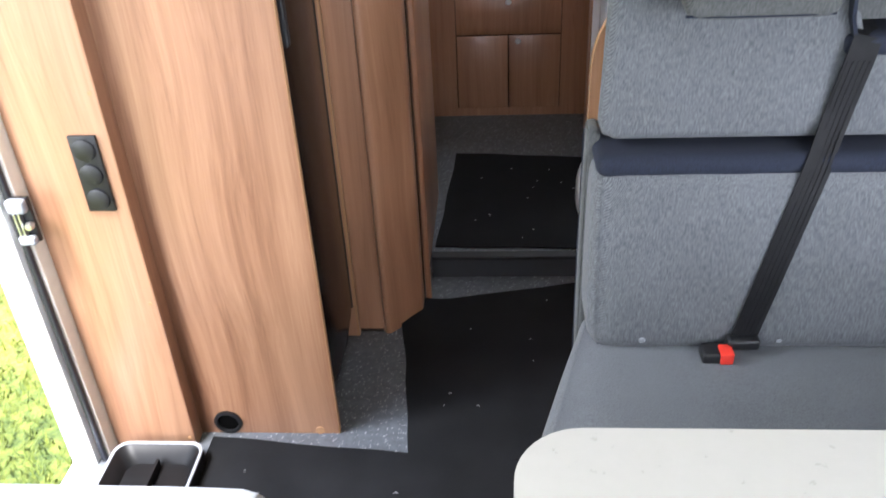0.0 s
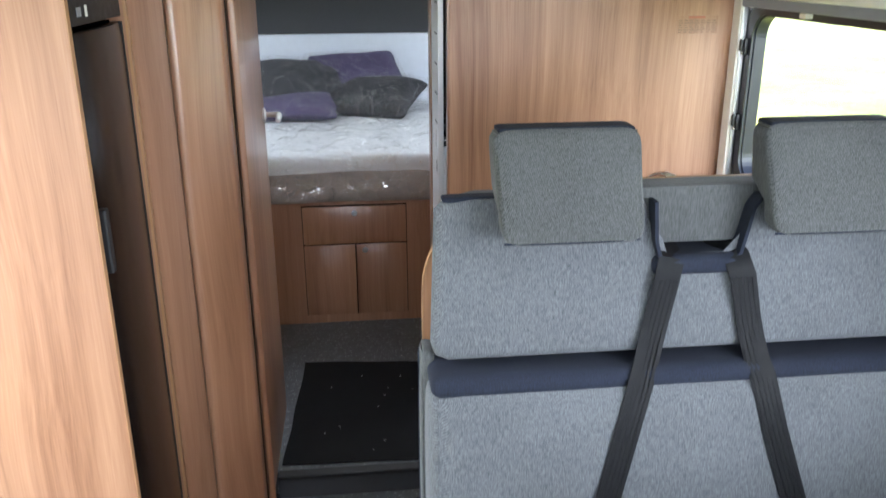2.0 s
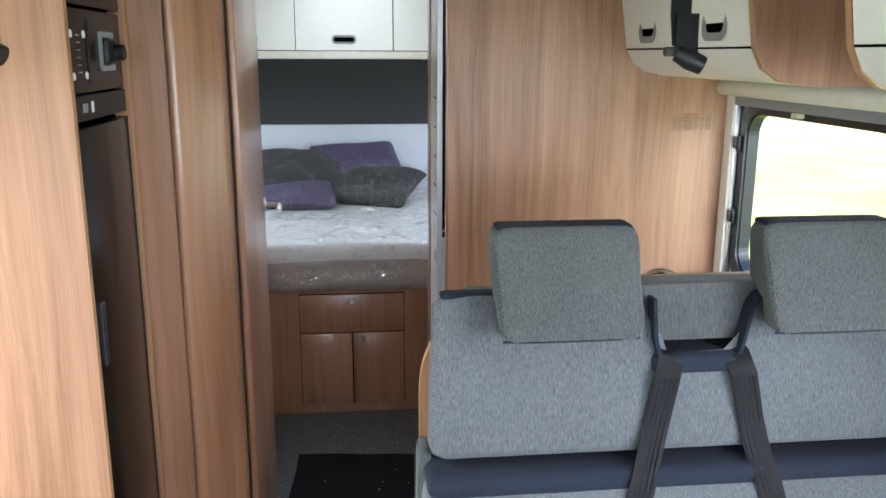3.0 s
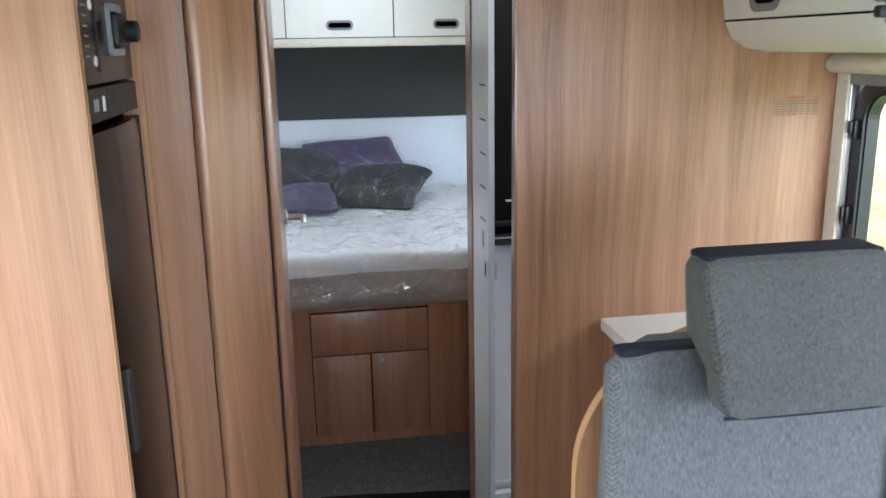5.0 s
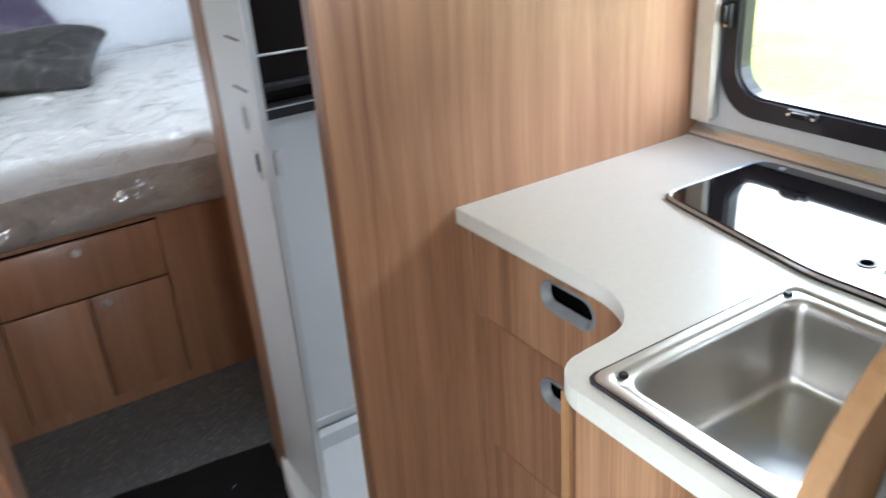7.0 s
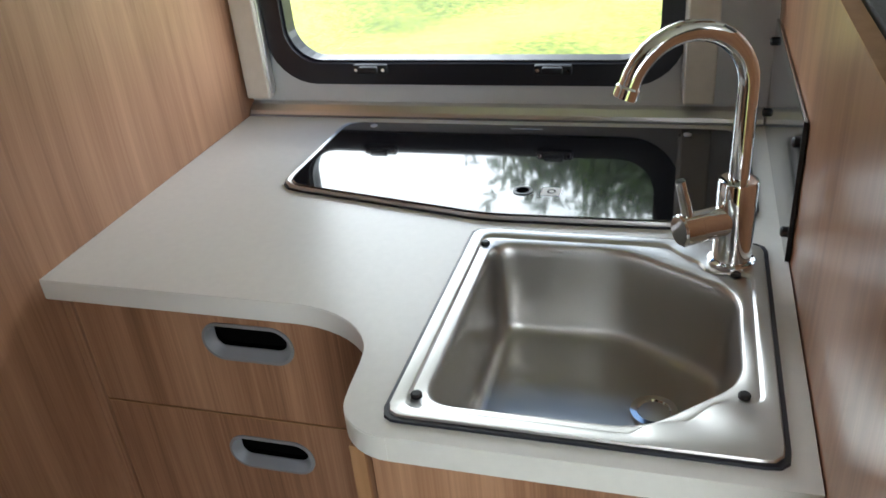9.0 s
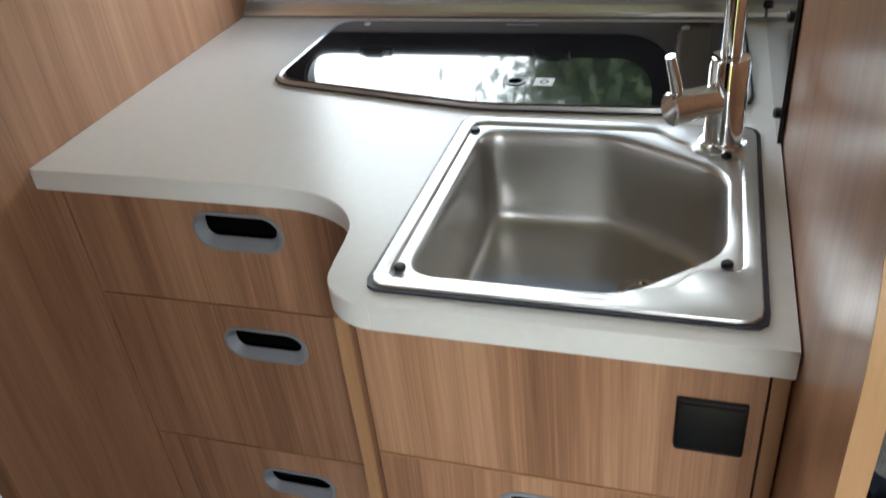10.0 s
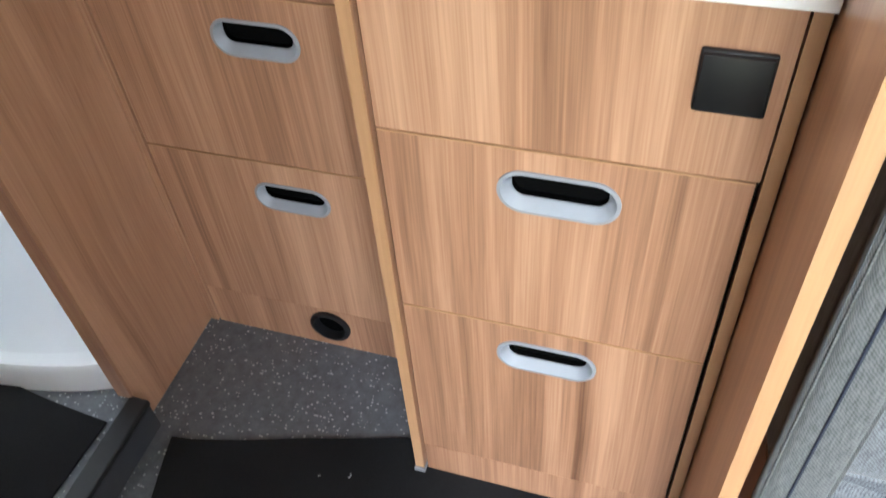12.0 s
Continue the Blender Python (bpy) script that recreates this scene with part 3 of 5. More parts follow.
# ---- things: bedroom ----
bed = thing("bed_box", "walnut bed base with a drawer and two small doors", "bed base")
part("front_panel", plate([(0.0, ZB), (XR - 0.004, ZB), (XR - 0.004, 0.64), (0.0, 0.64)], [], "y", 4.625, 4.645), WOOD_SATIN, bed)
part("top_board", box(-0.64, XR - 0.004, 4.625, 6.0, 0.641, 0.655), WOOD, bed)
for name, u0, u1, v0, v1, knob in (("drawer_front", 0.200, 0.628, 0.437, 0.600, (0.414, 0.574)), ("cabinet_door", 0.200, 0.412, 0.119, 0.433, None), ("cabinet_door", 0.416, 0.628, 0.119, 0.433, (0.454, 0.413))):
    part("gap", box(u0 - 0.003, u1 + 0.003, 4.6215, 4.6245, v0 - 0.003, v1 + 0.003), SHADE_BLACK, bed)
    d = part(name, box(u0, u1, 4.612, 4.6213, v0, v1, 0.003), WOOD_SATIN, bed, smooth=True)
    if knob:
        part("knob", lathe([(0.006, 0.0), (0.006, -0.008), (0.011, -0.011), (0.012, -0.016), (0.008, -0.020)], (knob[0], 4.612, knob[1]), "y", 16), ALU, d, "round silver knob", smooth=True)

mattress = thing("mattress", "white mattress wrapped in clear packing film", "mattress")


def sag(q):
    k = 0.010 * noise.noise(q * 3.1) + 0.006 * noise.noise(q * 8)
    if q.y < 4.62:
        k -= 0.034 * max(0.0, min(1.0, (0.735 - q.z) / 0.07))
    return (q.x, q.y - (0.02 * math.sin(9 * q.x + 1) * 0.4 if q.y < 4.8 else 0), q.z + k)


part("mattress_top", cushion(-0.62, 1.46, 4.585, 5.98, 0.70, 0.815, 0.045, 0.0, 26, sag), SHEET, mattress, smooth=60)
part("mattress_side", cushion(-0.62, 1.46, 4.580, 5.98, 0.655, 0.765, 0.03, 0.0, 20, sag), SIDE_TICKING, mattress, "grey-brown mattress border", smooth=60)


def crumple(q):
    s = 2.2
    d = 0.012 * noise.noise(Vector((q.x * 8, q.y * 3 + q.x * 2, q.z * 9))) + 0.017 * abs(noise.noise(q * 11)) + 0.006 * noise.noise(q * 21)
    up = q.z > 0.79
    if q.y < 4.62:
        q = Vector((q.x, q.y, q.z - 0.036 * max(0.0, min(1.0, (0.735 - q.z) / 0.07))))
    return (q.x, q.y - (abs(d) * s if not up and q.y < 4.8 else 0), q.z + (d * s + 0.008 if up else 0))


part("film_cover", cushion(-0.625, 1.462, 4.566, 5.985, 0.662, 0.824, 0.05, 0.0, 84, crumple), FILM_BED, mattress, "crinkled clear film", smooth=80)

structure("headboard_panel", box(XL + 0.002, XR - 0.002, 5.995, YB - 0.001, 0.66, 1.182, 0.004), PANEL_BLUE, "pale blue-grey padded panel behind the bed")


def throw_pillow(x, y, z, turn, tilt, size, mat, label):
    p = thing("throw_pillow", label, "pillow", "packed throw pillows on the bed")
    w, d, t = size

    def lens(q):
        k = max(0.0, (1 - (2 * q.x / w) ** 4) * (1 - (2 * q.y / d) ** 4))
        return (q.x * (1 + 0.16 * abs(2 * q.y / d) ** 4), q.y * (1 + 0.16 * abs(2 * q.x / w) ** 4), q.z * (0.12 + 0.88 * k ** 0.55) + 0.012 * noise.noise(q * 7 + Vector((x * 9, y, z))))

    part("cover", cushion(-w / 2, w / 2, -d / 2, d / 2, -t / 2, t / 2, t * 0.45, 0, 16, lens), mat, p, smooth=70)

    def loose(q):
        a = Vector(lens(q * 0.985)) * 1.04
        return a + Vector((0, 0, math.copysign(0.010 + 0.014 * abs(noise.noise(q * 12 + Vector((x * 5, 0, y * 3)))), q.z)))

    part("film_bag", cushion(-w / 2 - 0.01, w / 2 + 0.01, -d / 2 - 0.01, d / 2 + 0.01, -t / 2, t / 2, t * 0.4, 0, 26, loose), FILM, p, "crinkled clear plastic bag", smooth=80)
    p.matrix_world = pose(x, y, z, tilt, 0, turn)
    return p


throw_pillow(0.15, 5.72, 0.930, 5, 24, (0.56, 0.50, 0.16), PILLOW, "charcoal throw pillow in a clear bag on the mattress")
throw_pillow(0.09, 5.54, 0.880, -6, 10, (0.52, 0.36, 0.10), PILLOW_PURPLE, "purple throw pillow in a clear bag on the mattress")
throw_pillow(0.50, 5.62, 0.892, -22, 14, (0.52, 0.40, 0.14), PILLOW, "charcoal throw pillow in a clear bag beside a purple one")
throw_pillow(0.47, 5.82, 0.975, 16, 30, (0.46, 0.36, 0.12), PILLOW_PURPLE, "purple throw pillow leaning on the padded panel")

rear_locker = thing("rear_overhead_locker", "white overhead locker above the bed with recessed handles", "overhead cabinet")
part("body", box(XL + 0.003, XR - 0.003, 5.662, YB - 0.001, 1.56, ZC - 0.002), WHITE, rear_locker)
part("bottom_rail", box(XL + 0.003, XR - 0.003, 5.640, 5.661, 1.54, 1.578, 0.006, 3), CREAM, rear_locker, "cream bottom rail", smooth=True)
part("door_gap", box(XL + 0.01, XR - 0.01, 5.6607, 5.6617, 1.579, 1.5825), SHADE_BLACK, rear_locker, "dark gap under the doors")
part("door_gap", box(XL + 0.01, XR - 0.01, 5.6607, 5.6617, ZC - 0.0125, ZC - 0.0085), SHADE_BLACK, rear_locker, "dark gap over the doors")
for x0 in (-0.332, 0.158, 0.650):
    part("door_gap", box(x0 - 0.004, x0 + 0.004, 5.6607, 5.6617, 1.583, ZC - 0.013), SHADE_BLACK, rear_locker, "dark gap between the doors")
    d = part("door", plate(rrect(x0 + 0.002, x0 + 0.488, 1.583, ZC - 0.012, 0.004), [rrect(x0 + 0.188, x0 + 0.298, 1.62, 1.652, 0.015)], "y", 5.645, 5.6605), WHITE, rear_locker)
    part("handle", plate(rrect(x0 + 0.182, x0 + 0.304, 1.614, 1.658, 0.02), [rrect(x0 + 0.192, x0 + 0.294, 1.624, 1.648, 0.011)], "y", 5.641, 5.6448), GREY_PLASTIC, d)
    # black box in place of the shade behind the handle hole
    part("recess", box(x0 + 0.187, x0 + 0.299, 5.655, 5.6612, 1.619, 1.653), SHADE_BLACK, d)

# ---- things: fridge column and entrance ----
tall = thing("tall_fridge_cabinet", "tall walnut cabinet that holds the fridge and oven", "cabinet")
part("side_panel", box(XL + 0.03, -0.0375, 2.790, 2.806, 0.0, ZC - 0.001, 0.0015), WOOD, tall, smooth=True)
part("edge_strip", box(-0.0374, -0.0355, 2.7895, 2.8065, 0.0, ZC - 0.001), WOOD_EDGE, tall)
part("far_panel", box(XL + 0.03, -0.046, 3.190, 3.206, 0.0, ZC - 0.001), WOOD, tall)
part("far_edge", box(-0.0459, -0.040, 3.1895, 3.2065, 0.0, ZC - 0.001), WOOD_EDGE, tall)
part("plinth", box(-0.62, -0.075, 2.807, 3.189, 0.0, 0.10), BLACK, tall)

fridge = thing("fridge", "dark brown glossy fridge with a black handle", "fridge")
part("body", box(-0.60, -0.075, 2.812, 3.185, 0.105, 1.440), SHADE_BLACK, fridge)


def bowed(q):
    k = 1 - ((q.y - 2.998) / 0.19) ** 2
    return (q.x + (0.012 * k if q.x > -0.06 else 0), q.y, q.z)


bmd = cushion(-0.074, -0.052, 2.818, 3.180, 0.11, 1.436, 0.008, 0, 12, bowed)
fdoor = part("door", bmd, FRIDGE, fridge, smooth=40)
part("handle", box(-0.046, -0.030, 2.828, 2.850, 1.00, 1.125, 0.004), BLACK, fdoor, "black handle")
part("trim_strip", box(-0.074, -0.050, 2.812, 2.8175, 0.11, 1.436), BLACK, fridge)
part("trim_strip", box(-0.074, -0.050, 3.1805, 3.186, 0.11, 1.436), BLACK, fridge)

oven = thing("oven", "dark built-in oven with round control knobs", "oven")
part("body", box(-0.60, -0.075, 2.812, 3.185, 1.445, 1.97), SHADE_BLACK, oven)
part("lower_strip", box(-0.0745, -0.050, 2.815, 3.183, 1.447, 1.492, 0.002), BLACK, oven, "grey-black fascia strip")
fascia = part("control_panel", box(-0.0745, -0.052, 2.815, 3.183, 1.496, 1.645, 0.003), FRIDGE, oven)
part("oven_door", box(-0.0745, -0.050, 2.815, 3.183, 1.650, 1.965, 0.004), FRIDGE, oven)
for y in (2.862, 2.935):
    for z in (1.527, 1.600):
        part("indicator", lathe([(0.007, 0), (0.007, 0.002)], (-0.052, y, z), "x", 12), TAG_WHITE, fascia, "small white mark")
for y in (2.845, 2.955):
    part("control_strip", box(-0.0519, -0.0505, y - 0.006, y + 0.006, 1.512, 1.628), BLACK, fascia, "matt black strip")
for k in range(6):
    part("legend_bar", box(-0.0519, -0.0512, 2.89, 2.912, 1.532 + 0.013 * k, 1.5345 + 0.013 * k), GREY_PLASTIC, fascia, "faint grey legend")
part("knob_plate", plate(rrect(3.025, 3.115, 1.533, 1.607, 0.006), [rrect(3.035, 3.105, 1.543, 1.597, 0.006)], "x", -0.0519, -0.047), GREY_PLASTIC, fascia, "grey knob surround")
part("knob", box(-0.0518, -0.038, 3.038, 3.102, 1.546, 1.594, 0.006, 3), BLACK, fascia, smooth=True)
part("indicator", lathe([(0.004, 0), (0.004, 0.002)], (-0.052, 3.135, 1.570), "x", 10), TAG_WHITE, fascia, "small white mark")
part("knob", lathe([(0.016, 0), (0.016, 0.015), (0.013, 0.018)], (-0.036, 3.082, 1.568), "x", 18), BLACK, fascia, smooth=True)
part("indicator", box(-0.0498, -0.0485, 2.89, 2.915, 1.462, 1.478), GREY_PLASTIC, oven)
part("indicator", box(-0.0498, -0.0485, 2.94, 2.952, 1.460, 1.480), TAG_WHITE, oven)

post = thing("entrance_post_panel", "walnut panel beside the entrance door", "panel")
part("panel", box(-0.602, -0.397, 2.741, 2.7885, 0.0, ZC - 0.001, 0.002), WOOD, post, smooth=True)
part("edge_strip", box(-0.3968, -0.3945, 2.7405, 2.7887, 0.0, ZC - 0.001), WOOD_SATIN, post)
for z in (0.03, 0.45, 0.95):
    part("screw_cap", lathe([(0.005, 0), (0.005, -0.0015)], (-0.408, 2.741, z), "y", 10), WOOD_EDGE, post)

sockets = thing("socket_panel", "black triple socket strip with round covers", "socket")
part("plate", box(-0.478, -0.420, 2.733, 2.7408, 0.693, 0.864, 0.002), BLACK, sockets, smooth=True)
for z in (0.834, 0.779, 0.723):
    part("socket_cover", lathe([(0.0235, 0), (0.0235, -0.004), (0.020, -0.006)], (-0.449, 2.733, z), "y", 24), BLACK, sockets, "round black cap", smooth=True)

vent = thing("air_vent", "round black warm-air outlet in the cabinet foot", "vent", "round air vents")
part("ring", lathe([(0.036, 0), (0.036, -0.006), (0.028, -0.007), (0.026, 0.004)], (-0.320, 2.7898, 0.040), "y", 28, cap=False), BLACK, vent, smooth=True)
part("throat", lathe([(0.027, -0.0005), (0.001, -0.0004)], (-0.320, 2.7895, 0.040), "y", 28), SHADE_BLACK, vent)
cap = thing("screw_cover", "round wooden screw cap at the cabinet foot", "cap")
part("disc", lathe([(0.012, 0), (0.012, -0.002)], (-0.085, 2.79, 0.012), "y", 16), WOOD_EDGE, cap)

entry = thing("door_frame", "white entrance door frame with a black seal and metal striker", "door frame")
part("jamb", box(-0.628, -0.6025, 2.700, 2.7885, -0.05, 1.86, 0.003), CREAM, entry)
part("seal", box(-0.622, -0.608, 2.686, 2.6998, -0.05, 1.84, 0.004), RUBBER, entry, "black rubber seal")
part("outer_flange", box(-0.690, -0.6285, 2.676, 2.724, -0.06, 1.86, 0.002), WHITE, entry, "white outer flange")
part("sill", box(-0.70, -0.60, 1.93, 2.69, -0.045, -0.005, 0.004), ALU, entry)
st = part("striker", box(-0.612, -0.574, 2.688, 2.699, 0.648, 0.752, 0.003, 2), BLACK, entry, "black striker plate", smooth=True)
part("striker_cap", box(-0.614, -0.574, 2.668, 2.6878, 0.722, 0.754, 0.007, 3), GREY_PLASTIC, st, "silver striker cap", smooth=True)
part("striker_cap", box(-0.612, -0.576, 2.670, 2.6878, 0.648, 0.668, 0.005, 3), GREY_PLASTIC, st, "silver striker cap", smooth=True)
part("striker_bar", box(-0.606, -0.602, 2.674, 2.6878, 0.668, 0.722, 0.001), ALU, st)
part("striker_bar", box(-0.597, -0.593, 2.674, 2.6878, 0.668, 0.722, 0.001), ALU, st)
part("striker_knob", lathe([(0.008, 0.0), (0.010, -0.006), (0.007, -0.014)], (-0.583, 2.6878, 0.690), "y", 14), ALU, st, smooth=True)

tub = thing("door_pocket", "dark grey plastic pocket tray on the entrance floor", "tray")
o, i2 = rrect(-0.580, -0.352, 2.520, 2.712, 0.035), rrect(-0.568, -0.365, 2.532, 2.700, 0.03)
part("shell", loft([[(u, v, 0.0) for u, v in o], [(u, v, 0.040) for u, v in o], [(u, v, 0.045) for u, v in rrect(-0.576, -0.356, 2.524, 2.708, 0.034)], [(u, v, 0.042) for u, v in i2], [(u, v, 0.006) for u, v in rrect(-0.545, -0.385, 2.555, 2.675, 0.03)]], cap=True), TUB, tub, smooth=45)
part("rim", loft([[(u, v, 0.0455) for u, v in o], [(u, v, 0.0480) for u, v in rrect(-0.578, -0.354, 2.522, 2.710, 0.035)], [(u, v, 0.0455) for u, v in rrect(-0.572, -0.360, 2.528, 2.704, 0.032)]]), GREY_PLASTIC, tub, "thin grey rim ring", smooth=50)
part("rib", box(-0.468, -0.462, 2.56, 2.67, 0.006, 0.030), TUB, tub)

# ---- things: mats ----


def mat_thing(name, outline, z, label, curl=None, n=14, bulge=0.0):
    """A felt mat with a slightly uneven edge; curl lifts a corner (x, y, radius, height)."""
    m = thing(name, label, "mat")
    a, b, c, d = [Vector((*p, 0)) for p in outline]
    bm = bmesh.new()
    grid = []
    for i in range(n + 1):
        row = []
        for j in range(n + 1):
            u, v = i / n, j / n
            p = (a * (1 - u) + b * u) * (1 - v) + (d * (1 - u) + c * u) * v
            p.x += u * bulge * max(0.0, 1 - abs(v - 0.47) / 0.5)
            w = 0.006 * noise.noise(p * 6 + Vector((z * 50, 3, 1)))
            h = z + 0.0015 + 0.002 * abs(noise.noise(p * 4))
            if curl:
                q = max(0, 1 - math.hypot(p.x - curl[0], p.y - curl[1]) / curl[2])
                h += curl[3] * q * q
            edge = i in (0, n) or j in (0, n)
            row.append((p.x + w * edge, p.y + w * edge, h))
        grid.append(row)
    top = [[bm.verts.new((x, y, h + 0.005)) for x, y, h in row] for row in grid]
    low = [[bm.verts.new((x, y, h)) for x, y, h in row] for row in grid]
    for i in range(n):
        for j in range(n):
            bm.faces.new((top[i][j], top[i + 1][j], top[i + 1][j + 1], top[i][j + 1]))
            bm.faces.new((low[i][j], low[i][j + 1], low[i + 1][j + 1], low[i + 1][j]))
    for k in range(n):
        bm.faces.new((top[k][0], low[k][0], low[k + 1][0], top[k + 1][0]))
        bm.faces.new((top[k][n], top[k + 1][n], low[k + 1][n], low[k][n]))
        bm.faces.new((top[0][k], top[0][k + 1], low[0][k + 1], low[0][k]))
        bm.faces.new((top[n][k], low[n][k], low[n][k + 1], top[n][k + 1]))
    part("felt", bm, CARPET, m, smooth=60)
    return m


mat_thing("floor_mat", [(0.150, 2.70), (0.700, 2.70), (0.664, 3.462), (0.072, 3.335)], 0.0, "black felt floor mat with a curled corner before the step", (0.07, 3.34, 0.16, 0.05), 20, 0.085)
mat_thing("floor_mat", [(-0.362, 2.00), (0.50, 2.00), (0.50, 2.69), (-0.362, 2.768)], 0.0, "black felt floor mat in the entrance")
mat_thing("floor_mat", [(0.165, 3.555), (0.628, 3.535), (0.700, 4.19), (0.206, 4.245)], ZB, "black felt floor mat in front of the bed")
rng = random.Random(4)
lint = bmesh.new()
for n in range(60):
    x, y = rng.uniform(-0.3, 0.68), rng.uniform(2.3, 4.4)
    z = 0.012 if y < 3.46 else ZB + 0.0105
    if 3.46 < y < 3.57 or (y < 2.7 and x > 0.48) or (y > 2.72 and y < 3.5 and x < 0.2) or (y > 3.4 and x < 0.2):
        continue
    a, l = rng.uniform(0, 6.28), rng.uniform(0.002, 0.007)
    tube([(x, y, z), (x + l * math.cos(a), y + l * math.sin(a), z + 0.001), (x + 1.6 * l * math.cos(a + 0.5), y + 1.6 * l * math.sin(a + 0.5), z)], 0.0006, 4, lint)
tagged(part("lint", lint, TAG_WHITE, None, "white bits of lint scattered on the black mats"), category="lint", kind="stuff")

# ---- things: bench seat ----
BX0, BX1 = 0.542, 1.47


bench = thing("bench_seat", "grey-blue twill bench seat with navy piping", "bench seat")


def flare(q):
    k = max(0, min(1, (2.55 - q.y) / 0.3))
    side = max(0, 1 - (q.x - BX0) / 0.12)
    return (q.x - 0.075 * k * max(0, side), q.y, q.z + 0.004 * noise.noise(q * 5))


part("seat", cushion(0.53, BX1, 1.98, 2.60, 0.39, 0.553, 0.045, 0.008, 18, flare), FABRIC, bench, smooth=60)
part("base", box(0.56, BX1, 2.03, 2.60, 0.0, 0.395), WOOD, bench)
def lean_low(q):
    return (q.x, min(2.628, q.y + 0.12 * (q.z - 0.55) + 0.0015 * noise.noise(q * 11)), q.z)


def lean_up(q):
    side = max(0.0, min(1.0, (0.60 - q.x) / 0.045))
    back = max(0.0, min(1.0, (q.y - 2.56) / 0.07))
    return (q.x + side * back * (0.010 + 0.095 * max(0.0, (q.z - 0.93) / 0.26)), min(2.637, q.y + 0.16 * (q.z - 0.93)), q.z)


part("back_lower", cushion(BX0 - 0.006, BX1, 2.453, 2.66, 0.540, 0.903, 0.042, 0.006, 22, lean_low), FABRIC, bench, smooth=60)
part("navy_band", cushion(BX0 - 0.007, BX1, 2.455, 2.62, 0.876, 0.914, 0.0185, 0.0, 14, lean_low), NAVY, bench, "navy top of the lower cushion", smooth=60)
# upper back, cut down between the headrests
OUT = [(0.5395, 0.956), (0.547, 0.935), (0.568, 0.926), (BX1, 0.926), (BX1, 1.192), (1.100, 1.192), (1.086, 1.187), (1.074, 1.166), (1.067, 1.130), (1.058, 1.092), (1.040, 1.074), (0.935, 1.072), (0.916, 1.085), (0.907, 1.115), (0.902, 1.190), (0.62, 1.192), (0.568, 1.191), (0.550, 1.176)]
bmu = prism(OUT, "y", 2.534, 2.64, 0.020, 4)
for v in bmu.verts:
    v.co = Vector(lean_up(v.co))
part("back_upper", bmu, FABRIC, bench, smooth=50)
part("navy_top", cushion(0.563, 0.904, 2.538, 2.566, 1.186, 1.196, 0.005, 0, 10, lambda q: (q.x, q.y + 0.16 * (q.z - 0.93), q.z)), NAVY, bench, "navy top band", smooth=60)
bmn = bmesh.new()
ribbon([(1.036, 2.586, 1.075), (1.055, 2.586, 1.092), (1.064, 2.588, 1.130), (1.071, 2.590, 1.166), (1.083, 2.592, 1.186), (1.12, 2.594, 1.191)], (0, -1, 0), 0.006, 0.082, bmn)
part("navy_side", bmn, NAVY, bench, "navy side band", smooth=50)
part("navy_side", ribbon([(0.940, 2.586, 1.075), (0.920, 2.586, 1.089), (0.911, 2.588, 1.118), (0.906, 2.590, 1.185)], (0, -1, 0), 0.006, 0.082), NAVY, bench, "navy side band", smooth=50)
# black plate that darkens the slot and hides the board
part("belt_slot", box(0.905, 1.066, 2.6372, 2.6398, 1.060, 1.19), SHADE_BLACK, bench)
part("middle_pad", cushion(0.872, 1.115, 2.580, 2.636, 1.106, 1.203, 0.006, 0.002, 8), FABRIC_HEAD, bench, "flat grey pad between the headrests", smooth=60)
part("belt_shelf", cushion(0.908, 1.074, 2.543, 2.636, 1.058, 1.093, 0.013, 0.0, 10), NAVY, bench, "navy lip under the belts", smooth=60)
for x in (0.629, 0.867, 1.105):
    part("stud", lathe([(0.0065, 0.003), (0.0065, -0.002), (0.004, -0.0045)], (x, 2.4575, 0.575), "y", 14), GREY_PLASTIC, bench, "small round stud", smooth=True)


def headrest(x0, label):
    h = thing("headrest", label, "headrest", "headrests on the bench")

    def taper(q):
        u = (q.z - 1.141) / 0.167
        k = max(0.0, min(1.0, (u - 0.28) / 0.16))
        fy, ry = 2.485 + 0.0525 * u, 2.538 + 0.053 * k * k * (3 - 2 * k)
        return (q.x + 0.013 * (1 - u) * max(0.0, min(1.0, (x0 + 0.231 - q.x) / 0.231)), fy + (ry - fy) * (q.y - 2.485) / 0.105, q.z)

    part("pad", cushion(x0, x0 + 0.231, 2.485, 2.590, 1.141, 1.308, 0.020, 0.003, 16, taper), FABRIC_HEAD, h, smooth=60)
    part("top_piping", cushion(x0 + 0.009, x0 + 0.223, 2.499, 2.588, 1.300, 1.3115, 0.005, 0, 8, taper), NAVY, h, "navy top band", smooth=60)
    part("lower_piping", tube([(x0 + 0.012 + 0.213 * k / 8, 2.4905 + 0.004 * abs(k / 4 - 1) ** 3, 1.1435) for k in range(9)], 0.0022, 8), NAVY, h, "navy piping", smooth=True)
    return h


headrest(0.637, "grey twill headrest with navy top on the bench end")
headrest(1.070, "grey twill headrest with navy top near the window")

part("side_strip", cushion(0.526, 0.548, 2.574, 2.626, 0.42, 0.93, 0.009, 0.003, 12), FABRIC_HEAD, bench, "grey-green side strip", smooth=60)
part("seam", tube([(0.5232, 2.606, 0.43), (0.5222, 2.606, 0.68), (0.5232, 2.606, 0.92)], 0.0014, 6), NAVY, bench, "dark seam")

